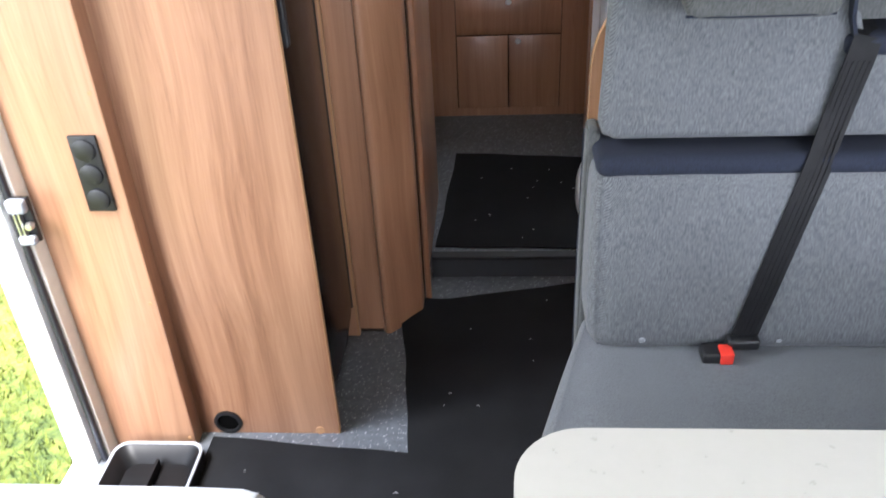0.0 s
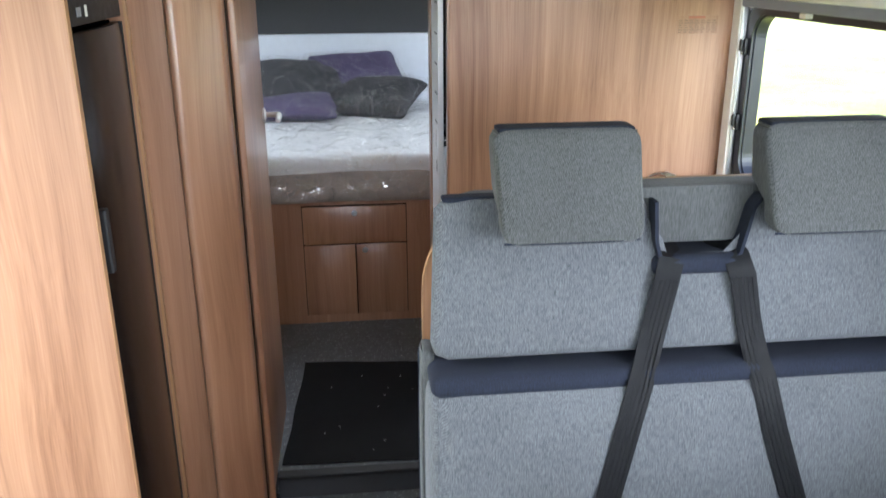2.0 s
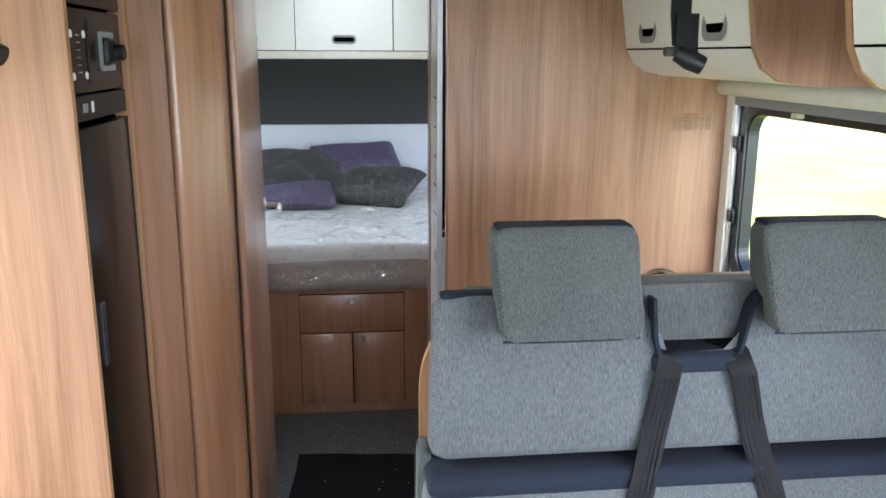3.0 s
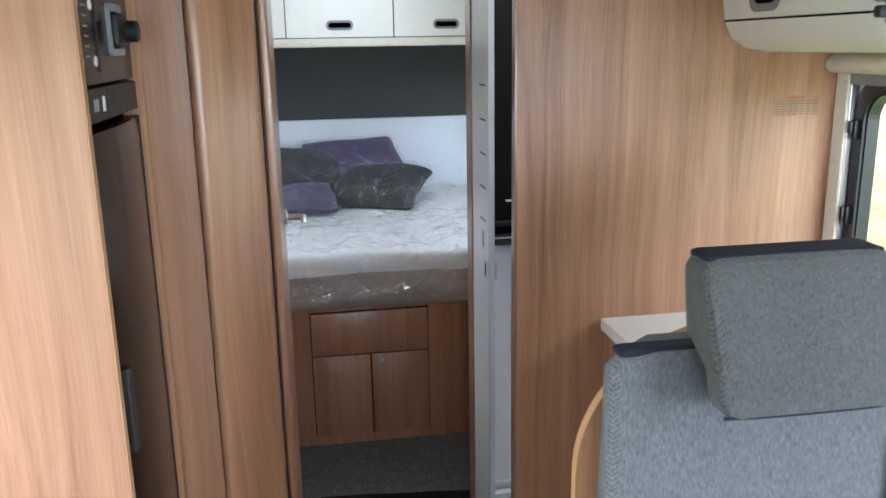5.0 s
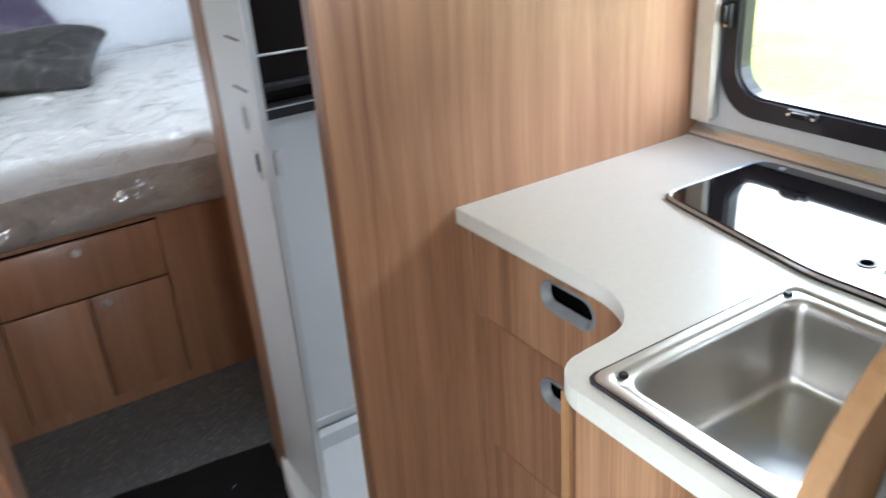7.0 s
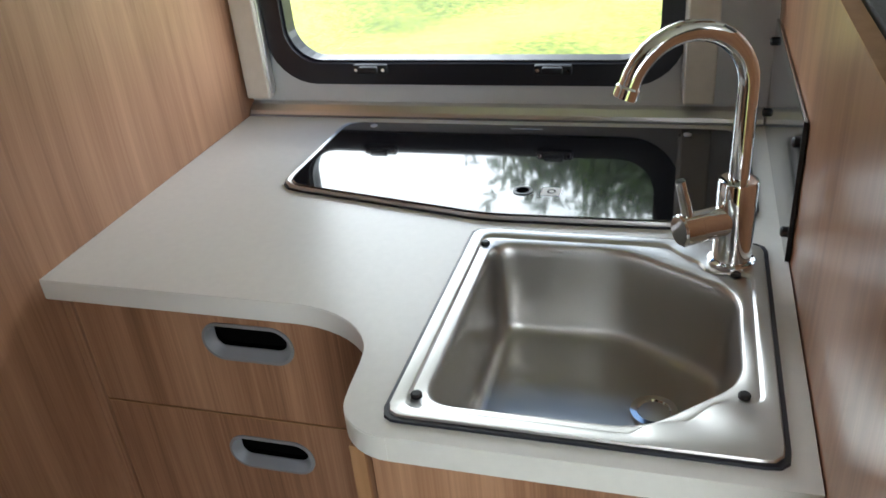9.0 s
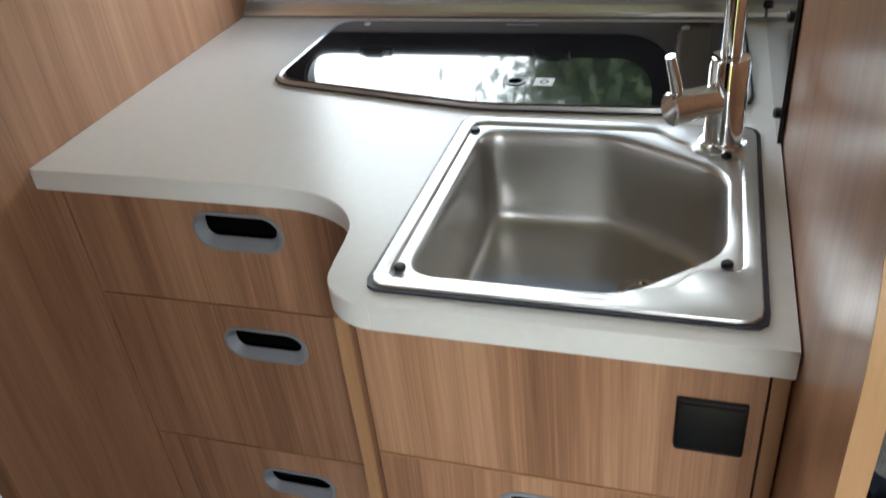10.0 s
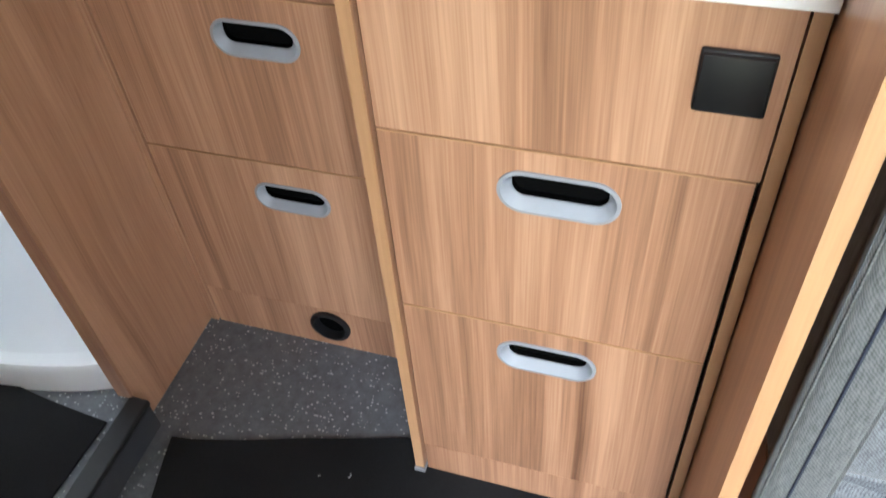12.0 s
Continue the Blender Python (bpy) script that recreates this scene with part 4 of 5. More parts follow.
# belts
DROP = [(2.630, 1.106), (2.585, 1.100), (2.546, 1.090), (2.537, 1.055), (2.535, 0.98), (2.527, 0.945), (2.510, 0.915), (2.490, 0.89), (2.474, 0.80), (2.459, 0.68), (2.446, 0.576)]
for name, xs, label in (
    ("seat_belt", (0.945, 0.942, 0.938, 0.929, 0.915, 0.906, 0.894, 0.881, 0.856, 0.826, 0.799), "black seat belt across the backrest with a red buckle"),
    ("seat_belt", (1.036, 1.042, 1.048, 1.061, 1.077, 1.084, 1.0885, 1.0935, 1.117, 1.156, 1.190), "black seat belt running down the backrest"),
):
    pts = [(x, y, z) for x, (y, z) in zip(xs, DROP)]
    b = thing(name, label, "seat belt", "seat belts of the bench")
    part("webbing", ribbon(pts, (0, -1, 0.1), 0.044, 0.0022), WEB, b, smooth=60)
    for k in (-0.0165, -0.0083, 0.0, 0.0083, 0.0165):
        part("weave_rib", ribbon([(x + k, y - 0.0014, z) for x, y, z in pts[3:]], (0, -1, 0.1), 0.0052, 0.0012), WEB, b, smooth=60)
    if "red" in label:
        part("tongue_cover", box(0.772, 0.828, 2.428, 2.455, 0.572, 0.594, 0.006, 3), BLACK, b, smooth=True)
        bk = part("buckle", box(0.727, 0.778, 2.408, 2.446, 0.556, 0.580, 0.006, 3), BLACK, b, "black buckle", smooth=True)
        part("release_button", box(0.756, 0.779, 2.405, 2.436, 0.5605, 0.5835, 0.003, 2), RED, bk, "red release button", smooth=True)

# plywood board behind the bench
board = thing("seat_back_board", "curved walnut board with pale edge behind the bench", "panel")
crv = [(0.536, 0.0), (0.536, 1.01)] + [(0.536 + 0.20 * (1 - math.cos(radians(a))), 1.01 + 0.187 * math.sin(radians(a))) for a in range(8, 91, 6)] + [(XR - 0.003, 1.199), (XR - 0.003, 0.0)]
part("board", prism(crv, "y", 2.6405, 2.6545), WOOD_BOARD, board)
bme = bmesh.new()
rim = crv[:-1]
outv = []
for i, (x, z) in enumerate(rim):
    p, q = rim[max(i - 1, 0)], rim[min(i + 1, len(rim) - 1)]
    d = Vector((q[0] - p[0], q[1] - p[1])).normalized()
    nx, nz = -d.y, d.x
    outv.append([(x, 2.6398, z), (x + nx * 0.0025, 2.6398, z + nz * 0.0025), (x + nx * 0.0025, 2.6552, z + nz * 0.0025), (x, 2.6552, z)])
part("edge_band", loft(outv, True, True, bme), WOOD_EDGE, board, "pale wooden edge band")

# table and side seat near the start
table = thing("dinette_table", "cream laminate table with rounded corners", "table")
part("tabletop", prism(rrect(0.392, 1.45, 1.45, 2.010, 0.085, 10), "z", 0.772, 0.800, 0.004, 3), TABLE, table, smooth=40)
part("table_leg", tube([(1.0, 1.65, 0.0), (1.0, 1.65, 0.772)], 0.035, 20), ALU, table, smooth=True)
part("table_foot", lathe([(0.13, 0), (0.13, 0.008), (0.05, 0.02)], (1.0, 1.65, 0.0), "z", 28), ALU, table, smooth=True)
side_seat = thing("side_seat", "pale grey cushioned side seat beside the entrance", "seat")
part("seat", cushion(-0.64, 0.04, 1.55, 2.096, 0.46, 0.605, 0.035, 0.004, 14), FABRIC_PALE, side_seat, smooth=60)
part("base", box(-0.63, -0.02, 1.57, 1.90, 0.0, 0.462), WOOD, side_seat)

# ---- things: kitchen ----
KZ = 0.900


def slot_handle(parent, y, z, front, w=0.122, h=0.052):
    """A grey shell handle let into a front: bevelled rim, scoop and a mouth blackened for its shade."""
    r0, n = h / 2 - 0.0005, 8
    big = rrect(y - w / 2, y + w / 2, z - h / 2, z + h / 2, r0, n)
    lip = rrect(y - w / 2 + 0.004, y + w / 2 - 0.004, z - h / 2 + 0.004, z + h / 2 - 0.004, r0 - 0.004, n)
    mouth = rrect(y - w / 2 + 0.013, y + w / 2 - 0.013, z - 0.013, z + h / 2 - 0.005, 0.014, n)
    hnd = part("handle", loft([[(front, u, v) for u, v in big], [(front - 0.002, u, v) for u, v in big], [(front - 0.0026, u, v) for u, v in lip], [(front + 0.008, u, v) for u, v in mouth], [(front + 0.010, u, v) for u, v in mouth]]), GREY_PLASTIC, parent, "grey shell handle", smooth=40)
    # the shallow mouth is coloured black for the shade inside it
    part("mouth", loft([[(front + 0.0095, u, v) for u, v in mouth], [(front + 0.018, u, v) for u, v in mouth]], cap=True), SHADE_BLACK, hnd)
    return big


def drawer(parent, name, y0, y1, z0, z1, front, slot=None, mat=None):
    outline = [(y0, z0), (y1, z0), (y1, z1), (y0, z1)]
    holes = []
    if slot:
        holes = [rrect(slot[0] - 0.0595, slot[0] + 0.0595, slot[1] - 0.0275, slot[1] + 0.0235, 0.025, 8)]
    d = part(name, plate(outline, holes, "x", front, front + 0.017), mat or WOOD_DRAWER, parent)
    part("edge_strip", box(front - 0.0004, front + 0.0166, y0, y1, z1, z1 + 0.0016), WOOD_EDGE, d)
    if slot:
        slot_handle(d, slot[0], slot[1] - 0.002, front, 0.123, 0.055)
    return d


unit_a = thing("drawer_unit", "walnut drawer unit with grey handles and a black switch", "drawer unit", "kitchen drawer units")
FA = 0.724
part("carcass", box(FA + 0.019, 1.44, 2.6705, 3.034, 0.0, 0.760), SHADE_BLACK, unit_a, "dark carcass")
part("fixed_front", plate([(2.672, 0.693), (3.031, 0.693), (3.031, 0.8715), (2.672, 0.8715)], [], "x", FA, FA + 0.017), WOOD_DRAWER, unit_a)
drawer(unit_a, "drawer_front", 2.6748, 3.031, 0.4205, 0.689, FA, (2.848, 0.639))
drawer(unit_a, "drawer_front", 2.6748, 3.031, 0.082, 0.4165, FA, (2.852, 0.364))
part("plinth", box(FA + 0.001, FA + 0.018, 2.672, 3.031, 0.0, 0.0795), WOOD_DRAWER, unit_a)
part("side_panel", box(FA - 0.004, FA + 0.215, 3.0345, 3.0485, 0.0, 0.8715, 0.001), WOOD_DRAWER, unit_a)
part("side_edge", box(FA - 0.007, FA - 0.0042, 3.0345, 3.0485, 0.0, 0.8715), WOOD_EDGE, unit_a, "pale wooden edge")
part("side_panel", box(FA - 0.002, FA + 0.20, 2.6565, 2.6700, 0.0, 0.8715, 0.001), WOOD_DRAWER, unit_a)
part("side_edge", box(FA - 0.0045, FA - 0.0022, 2.6565, 2.6702, 0.0, 0.8715), WOOD_EDGE, unit_a, "pale wooden edge")
part("foot", box(FA - 0.010, FA + 0.02, 3.033, 3.050, 0.0, 0.016), GREY_PLASTIC, unit_a)

switch = thing("switch", "square black rocker switch on the wooden front", "switch")
part("frame", box(FA - 0.006, FA - 0.0004, 2.684, 2.742, 0.765, 0.824, 0.002), BLACK, switch, smooth=True)
bms = box(FA - 0.011, FA - 0.0055, 2.6855, 2.7405, 0.7665, 0.8225, 0.002)
for v in bms.verts:
    if v.co.x < FA - 0.009:
        v.co.x += 0.004 * (0.820 - v.co.z) / 0.05
part("rocker", bms, BLACK, switch, smooth=True)

unit_b = thing("drawer_unit", "walnut drawer unit with three drawers and grey handles", "drawer unit", "kitchen drawer units")
FB = 0.914
part("carcass", box(FB + 0.019, 1.44, 3.052, KW - 0.002, 0.0, 0.860), SHADE_BLACK, unit_b, "dark carcass")
part("filler_strip", box(FB - 0.0005, FB + 0.017, 3.5075, KW - 0.001, 0.0, 0.8715), WOOD_DRAWER, unit_b)
drawer(unit_b, "drawer_front", 3.052, 3.503, 0.7015, 0.8695, FB, (3.265, 0.820))
drawer(unit_b, "drawer_front", 3.052, 3.503, 0.4315, 0.6975, FB, (3.269, 0.640))
drawer(unit_b, "drawer_front", 3.052, 3.503, 0.1015, 0.4275, FB, (3.277, 0.364))
part("plinth", plate([(3.052, 0.0), (3.503, 0.0), (3.503, 0.0985), (3.052, 0.0985)], [[(3.269 + 0.033 * math.cos(2 * math.pi * i / 24), 0.057 + 0.033 * math.sin(2 * math.pi * i / 24)) for i in range(24)]], "x", FB + 0.0015, FB + 0.017), WOOD_DRAWER, unit_b)
vent2 = thing("air_vent", "round black warm-air outlet in the kitchen plinth", "vent", "round air vents")
part("ring", lathe([(0.033, 0.002), (0.0375, 0.0), (0.037, -0.005), (0.030, -0.007), (0.027, 0.010)], (FB + 0.0012, 3.269, 0.057), "x", 28, cap=False), BLACK, vent2, smooth=True)
part("throat", lathe([(0.033, 0.0135), (0.001, 0.0136)], (FB, 3.269, 0.057), "x", 24), SHADE_BLACK, vent2)

# worktop with an S-shaped front edge


def s_curve():
    pts = [(0.893, KW - 0.001), (0.891, 3.21)]
    pts += [(0.891 - 0.085 * (1 - math.cos(radians(a))), 3.185 - 0.118 * math.sin(radians(a))) for a in range(0, 86, 8)]
    pts += [(0.800, 3.0655), (0.765, 3.0625)]
    pts += [(0.755 - 0.050 * math.sin(radians(a)), 3.006 + 0.055 * math.cos(radians(a))) for a in range(0, 91, 9)]
    pts += [(0.705, 2.6562), (1.452, 2.6562), (1.452, KW - 0.001)]
    return pts


SINK = (0.728, 1.078, 2.681, 3.015)
HOB = [(1.169, 3.326), (1.414, 3.322), (1.416, 2.692), (1.143, 2.684), (1.110, 2.775), (1.106, 3.010)]


def rounded(poly, r, n=5):
    """Rounds the corners of an outline."""
    out = []
    for i, p in enumerate(poly):
        p = Vector(p)
        a, b = Vector(poly[i - 1]), Vector(poly[(i + 1) % len(poly)])
        da, db = (a - p).normalized(), (b - p).normalized()
        k = min(r, 0.45 * (a - p).length, 0.45 * (b - p).length)
        s, e = p + da * k, p + db * k
        for j in range(n + 1):
            u = j / n
            out.append(tuple((1 - u) ** 2 * s + 2 * u * (1 - u) * p + u * u * e))
    return out


worktop = thing("worktop", "white laminate worktop with a wavy front edge", "worktop")
hole = rrect(0.745, 1.062, 2.698, 2.998, 0.03)
wt = plate(s_curve(), [hole], "z", KZ - 0.028, KZ)
part("slab", wt, COUNTER, worktop, smooth=30)
part("front_band", loft([[(u - 0.0006, v + 0.0002, z) for z in (KZ - 0.0265, KZ - 0.0015)] + [(u + 0.0006, v + 0.0002, z) for z in (KZ - 0.0015, KZ - 0.0265)] for u, v in s_curve()[:-3]], True, True), WHITE, worktop, smooth=40)

rail = thing("worktop_rail", "brushed aluminium rail along the worktop back", "rail")
part("profile", prism([(1.4525, KZ + 0.0005), (1.4785, KZ + 0.0005), (1.4785, KZ + 0.020), (1.466, KZ + 0.018), (1.456, KZ + 0.009)], "y", 2.662, KW - 0.002), ALU, rail)
part("seal_strip", box(1.4500, 1.4524, 2.662, KW - 0.002, KZ + 0.0004, KZ + 0.0035), GREY_PLASTIC, rail, "grey sealing strip")
part("end_cap", box(1.4527, 1.4786, 2.6605, 2.6619, KZ + 0.0005, KZ + 0.0205), BLACK, rail, "black end cap")


def ring(poly, n=160, c=None):
    """The outline met by rays from its centre."""
    c = Vector(c) if c else sum((Vector(p) for p in poly), Vector((0, 0))) / len(poly)
    out = []
    for k in range(n):
        d = Vector((math.cos(2 * math.pi * k / n), math.sin(2 * math.pi * k / n)))
        best = None
        for i in range(len(poly)):
            a, b = Vector(poly[i - 1]), Vector(poly[i])
            e = b - a
            den = d.x * e.y - d.y * e.x
            if abs(den) < 1e-12:
                continue
            w = a - c
            t = (w.x * e.y - w.y * e.x) / den
            s = (w.x * d.y - w.y * d.x) / den
            if t > 0 and -1e-6 <= s <= 1 + 1e-6 and (best is None or t > best):
                best = t
        out.append(tuple(c + d * best))
    return out


sink = thing("kitchen_sink", "square stainless steel sink with cut corners", "sink")
C = (0.905, 2.865)
edge = ring(rrect(*SINK, 0.014), c=C)
bowl0 = rounded([(1.050, 2.988), (1.052, 2.828), (0.981, 2.708), (0.828, 2.708), (0.752, 2.792), (0.752, 2.988)], 0.030, 6)
bowl = ring(bowl0, c=C)


def shrink(loop, k):
    return [(C[0] + (u - C[0]) * k, C[1] + (v - C[1]) * k) for u, v in loop]


def scaled(loop, z, k=1.0):
    return [(u, v, z) for u, v in shrink(loop, k)]


LEDGE = rounded([(1.064, 3.001), (1.064, 2.785), (1.045, 2.770), (1.030, 2.748), (1.012, 2.742), (1.012, 2.695), (0.797, 2.695), (0.797, 2.728), (0.785, 2.742), (0.768, 2.752), (0.757, 2.790), (0.742, 2.800), (0.742, 3.001)], 0.012, 4)
ledge = ring(LEDGE, c=C)
part("bowl", loft([scaled(edge, KZ + 0.0012), scaled(edge, KZ + 0.004, 0.998), scaled(edge, KZ + 0.0055, 0.992), scaled(ledge, KZ + 0.0055, 1.014), scaled(ledge, KZ + 0.0047, 1.004), scaled(ledge, KZ + 0.0022, 0.990), scaled(bowl, KZ + 0.0022, 1.008), scaled(bowl, KZ + 0.0008, 0.992), scaled(bowl, KZ - 0.006, 0.975), scaled(bowl, KZ - 0.016, 0.965), scaled(bowl, KZ - 0.045, 0.955), scaled(bowl, KZ - 0.092, 0.942), scaled(bowl, KZ - 0.104, 0.932), scaled(bowl, KZ - 0.112, 0.905), scaled(bowl, KZ - 0.1150, 0.865), scaled(bowl, KZ - 0.1156, 0.80), scaled(bowl, KZ - 0.1162, 0.4), scaled(bowl, KZ - 0.1166, 0.02)], cap=True), STEEL, sink, smooth=42)
part("gasket", loft([scaled(edge, KZ + 0.0004, 1.024), scaled(edge, KZ + 0.0035, 1.022), scaled(edge, KZ + 0.0035, 0.99)]), RUBBER, sink, "black rubber gasket")
DR = (0.912, 2.787, KZ - 0.1150)
part("drain_ring", lathe([(0.026, 0.0), (0.025, 0.0025), (0.018, 0.0025), (0.015, -0.001)], DR, "z", 28, cap=False), CHROME, sink, smooth=True)
part("drain_strainer", lathe([(0.0165, 0.0005), (0.006, 0.0012), (0.001, 0.0014)], DR, "z", 24), STEEL, sink, smooth=True)
for u, v in ((0.760, 2.994), (1.044, 2.995), (1.010, 2.712), (0.808, 2.710)):
    part("buffer", lathe([(0.0055, 0), (0.0055, 0.003), (0.004, 0.0045)], (u, v, KZ + 0.0020), "z", 14), BLACK, sink, "black rubber buffer", smooth=True)

tap = thing("kitchen_tap", "chrome swan-neck mixer tap with side lever", "tap")
TX, TY = 1.034, 2.717
part("base_ring", lathe([(0.025, 0.0), (0.025, 0.005), (0.022, 0.007)], (TX, TY, KZ + 0.0055), "z", 28), CHROME, tap, smooth=True)
part("body", lathe([(0.0205, 0.0), (0.0205, 0.088), (0.0195, 0.092), (0.012, 0.094)], (TX, TY, KZ + 0.0125), "z", 28), CHROME, tap, smooth=True)
dirx, diry = -0.42, 0.907
arc = [(TX, TY, 0.99), (TX, TY, 1.04), (TX, TY, 1.09)]
for a in range(0, 166, 11):
    k = 0.062 * (1 - math.cos(radians(a)))
    arc.append((TX + dirx * k, TY + diry * k, 1.105 + 0.062 * math.sin(radians(a))))
part("spout", tube(arc, 0.0105, 16), CHROME, tap, smooth=True)
end = Vector(arc[-1])
d_end = (Vector(arc[-1]) - Vector(arc[-2])).normalized()
part("nozzle", tube([end, end + d_end * 0.002, end + d_end * 0.012], [0.0105, 0.0122, 0.0122], 16), CHROME, tap, smooth=True)
v0 = Vector((TX, TY, 0.960))
vd = Vector((-0.55, 0.83, 0.0)).normalized()
lever = part("lever_hub", tube([v0 + vd * 0.015, v0 + vd * 0.046, v0 + vd * 0.047, v0 + vd * 0.066, v0 + vd * 0.068], [0.0165, 0.0165, 0.0175, 0.0175, 0.0155], 22), CHROME, tap, smooth=True)
part("lever", tube([v0 + vd * 0.058 + Vector((0, 0, 0.01)), v0 + vd * 0.062 + Vector((0, 0, 0.03)), v0 + vd * 0.070 + Vector((0, 0, 0.058))], [0.006, 0.0062, 0.0052], 12), CHROME, lever, smooth=True)

hob = thing("gas_hob", "black glass hob lid with steel rim", "hob")
hc = (1.27, 3.00)
ho = ring(rounded(HOB, 0.03, 6), 140, hc)


def hs(k, z):
    return [(hc[0] + (u - hc[0]) * k, hc[1] + (v - hc[1]) * k, z) for u, v in ho]


part("gasket", loft([hs(1.012, KZ + 0.0004), hs(1.012, KZ + 0.003), hs(0.99, KZ + 0.003)]), RUBBER, hob, "black rubber gasket")
part("steel_rim", loft([hs(1.0, KZ + 0.0015), hs(1.0, KZ + 0.006), hs(0.992, KZ + 0.0085), hs(0.977, KZ + 0.0065)]), STEEL, hob, "polished steel rim", smooth=50)
part("glass_lid", loft([hs(0.976, KZ + 0.003), hs(0.976, KZ + 0.008), hs(0.969, KZ + 0.0095)], cap=True), HOB_GLASS, hob, smooth=4)
part("finger_hole", lathe([(0.013, 0.0), (0.013, 0.0012), (0.009, 0.0014), (0.008, -0.001)], (1.178, 2.975, KZ + 0.0095), "z", 24, cap=False), RUBBER, hob, "black rubber ring", smooth=True)
part("hole_inside", lathe([(0.0085, 0.0004), (0.0005, 0.0005)], (1.178, 2.975, KZ + 0.0095), "z", 20), SHADE_BLACK, hob)
part("sticker", box(1.167, 1.191, 2.925, 2.950, KZ + 0.0096, KZ + 0.0099), TAG_WHITE, hob, "small white sticker")
part("sticker_ring", lathe([(0.006, 0), (0.006, 0.0004), (0.004, 0.0004), (0.004, 0)], (1.179, 2.937, KZ + 0.0099), "z", 16, cap=False), BLACK, hob)
part("name_bar", box(1.392, 1.397, 2.985, 3.035, KZ + 0.0096, KZ + 0.0099), GREY_PLASTIC, hob)
part("lid_bolt", lathe([(0.006, 0), (0.006, 0.002), (0.004, 0.003)], (1.392, 3.262, KZ + 0.0095), "z", 12), STEEL, hob, smooth=True)
part("lid_bolt", lathe([(0.006, 0), (0.006, 0.002), (0.004, 0.003)], (1.385, 2.77, KZ + 0.0095), "z", 12), STEEL, hob, smooth=True)

guard = thing("splash_plate", "smoked reflective splash plate on the wooden board", "splash guard")
part("plate", box(1.052, 1.448, 2.6562, 2.6602, KZ + 0.001, 1.062, 0.001), SPLASH, guard)
part("dark_edge", box(1.0495, 1.0518, 2.6560, 2.6604, KZ + 0.001, 1.062), BLACK, guard)
for x, z in ((1.064, KZ + 0.03), (1.064, 1.035), (1.43, 1.035), (1.43, KZ + 0.03)):
    part("stud", lathe([(0.006, 0), (0.006, 0.005), (0.004, 0.007)], (x, 2.6603, z), "y", 14), BLACK, guard, "black stud", smooth=True)

# window with blind
window = thing("kitchen_window", "rounded caravan window with black frame and latches", "window", kind="structure")
W0, W1, V0, V1 = 2.800, 3.452, 0.975, 1.435
fr = plate(rrect(W0 - 0.022, W1 + 0.022, V0 - 0.022, V1 + 0.022, 0.085, 8), [rrect(W0 + 0.014, W1 - 0.014, V0 + 0.014, V1 - 0.014, 0.06, 8)], "x", XR - 0.008, XR - 0.0005)
part("window_frame", fr, RUBBER, window, "black window frame")
part("inner_seal", plate(rrect(W0 + 0.003, W1 - 0.003, V0 + 0.003, V1 - 0.003, 0.07, 8), [rrect(W0 + 0.018, W1 - 0.018, V0 + 0.018, V1 - 0.018, 0.058, 8)], "x", XR - 0.0003, XR + 0.03), RUBBER, window)
pane = part("pane", prism(rrect(W0 + 0.004, W1 - 0.004, V0 + 0.004, V1 - 0.004, 0.066, 8), "x", XR + 0.030, XR + 0.034), GLASS, window)
pane.visible_shadow = False


def latch_at(y, z, flip):
    l = thing("window_latch", "small black window latch with silver pin", "latch", "window latches")
    a, b = (0.030, 0.008) if flip else (0.008, 0.022)
    part("base", box(XR - 0.020, XR - 0.0085, y - a, y + a, z - b, z + b, 0.003), BLACK, l, smooth=True)
    part("tab", box(XR - 0.030, XR - 0.0205, y - a * 0.55, y + a * 0.55, z - b * 0.5, z + b * 0.9, 0.003), BLACK, l, smooth=True)
    for k in (-0.8, 0.8):
        part("pin", lathe([(0.003, 0), (0.003, -0.002)], (XR - 0.0202, y + (a * k if flip else 0), z + (0 if flip else b * k)), "x", 10), CHROME, l)


latch_at(3.285, 0.982, True)
latch_at(2.979, 0.982, True)
latch_at(3.458, 1.135, False)
latch_at(3.458, 1.335, False)

blind = thing("roller_blind", "cream roller blind cassette with side rails", "blind")
bmc = prism([(XR - 0.004, 1.462), (XR - 0.045, 1.462), (XR - 0.060, 1.468), (XR - 0.066, 1.480), (XR - 0.062, 1.494), (XR - 0.048, 1.502), (XR - 0.030, 1.512), (XR - 0.004, 1.514)], "y", 2.735, 3.519, 0.004, 2)
part("cassette", bmc, CREAM, blind, smooth=40)
for y0, y1 in ((3.474, 3.5185), (2.735, 2.780)):
    part("side_rail", box(XR - 0.030, XR - 0.0085, y0, y1, 0.932, 1.461, 0.003), CREAM, blind)
    yi = y0 - 0.004 if y0 > 3 else y1 - 0.006
    part("rail_groove", box(XR - 0.024, XR - 0.0087, yi, yi + 0.010, 0.940, 1.460, 0.002), ALU, blind)
part("pull_bar", box(XR - 0.030, XR - 0.010, 2.785, 3.470, 1.437, 1.461, 0.003), GREY_PLASTIC, blind, "grey pull bar")
part("pull_clip", box(XR - 0.034, XR - 0.016, 3.14, 3.17, 1.425, 1.4365, 0.002), CREAM, blind)

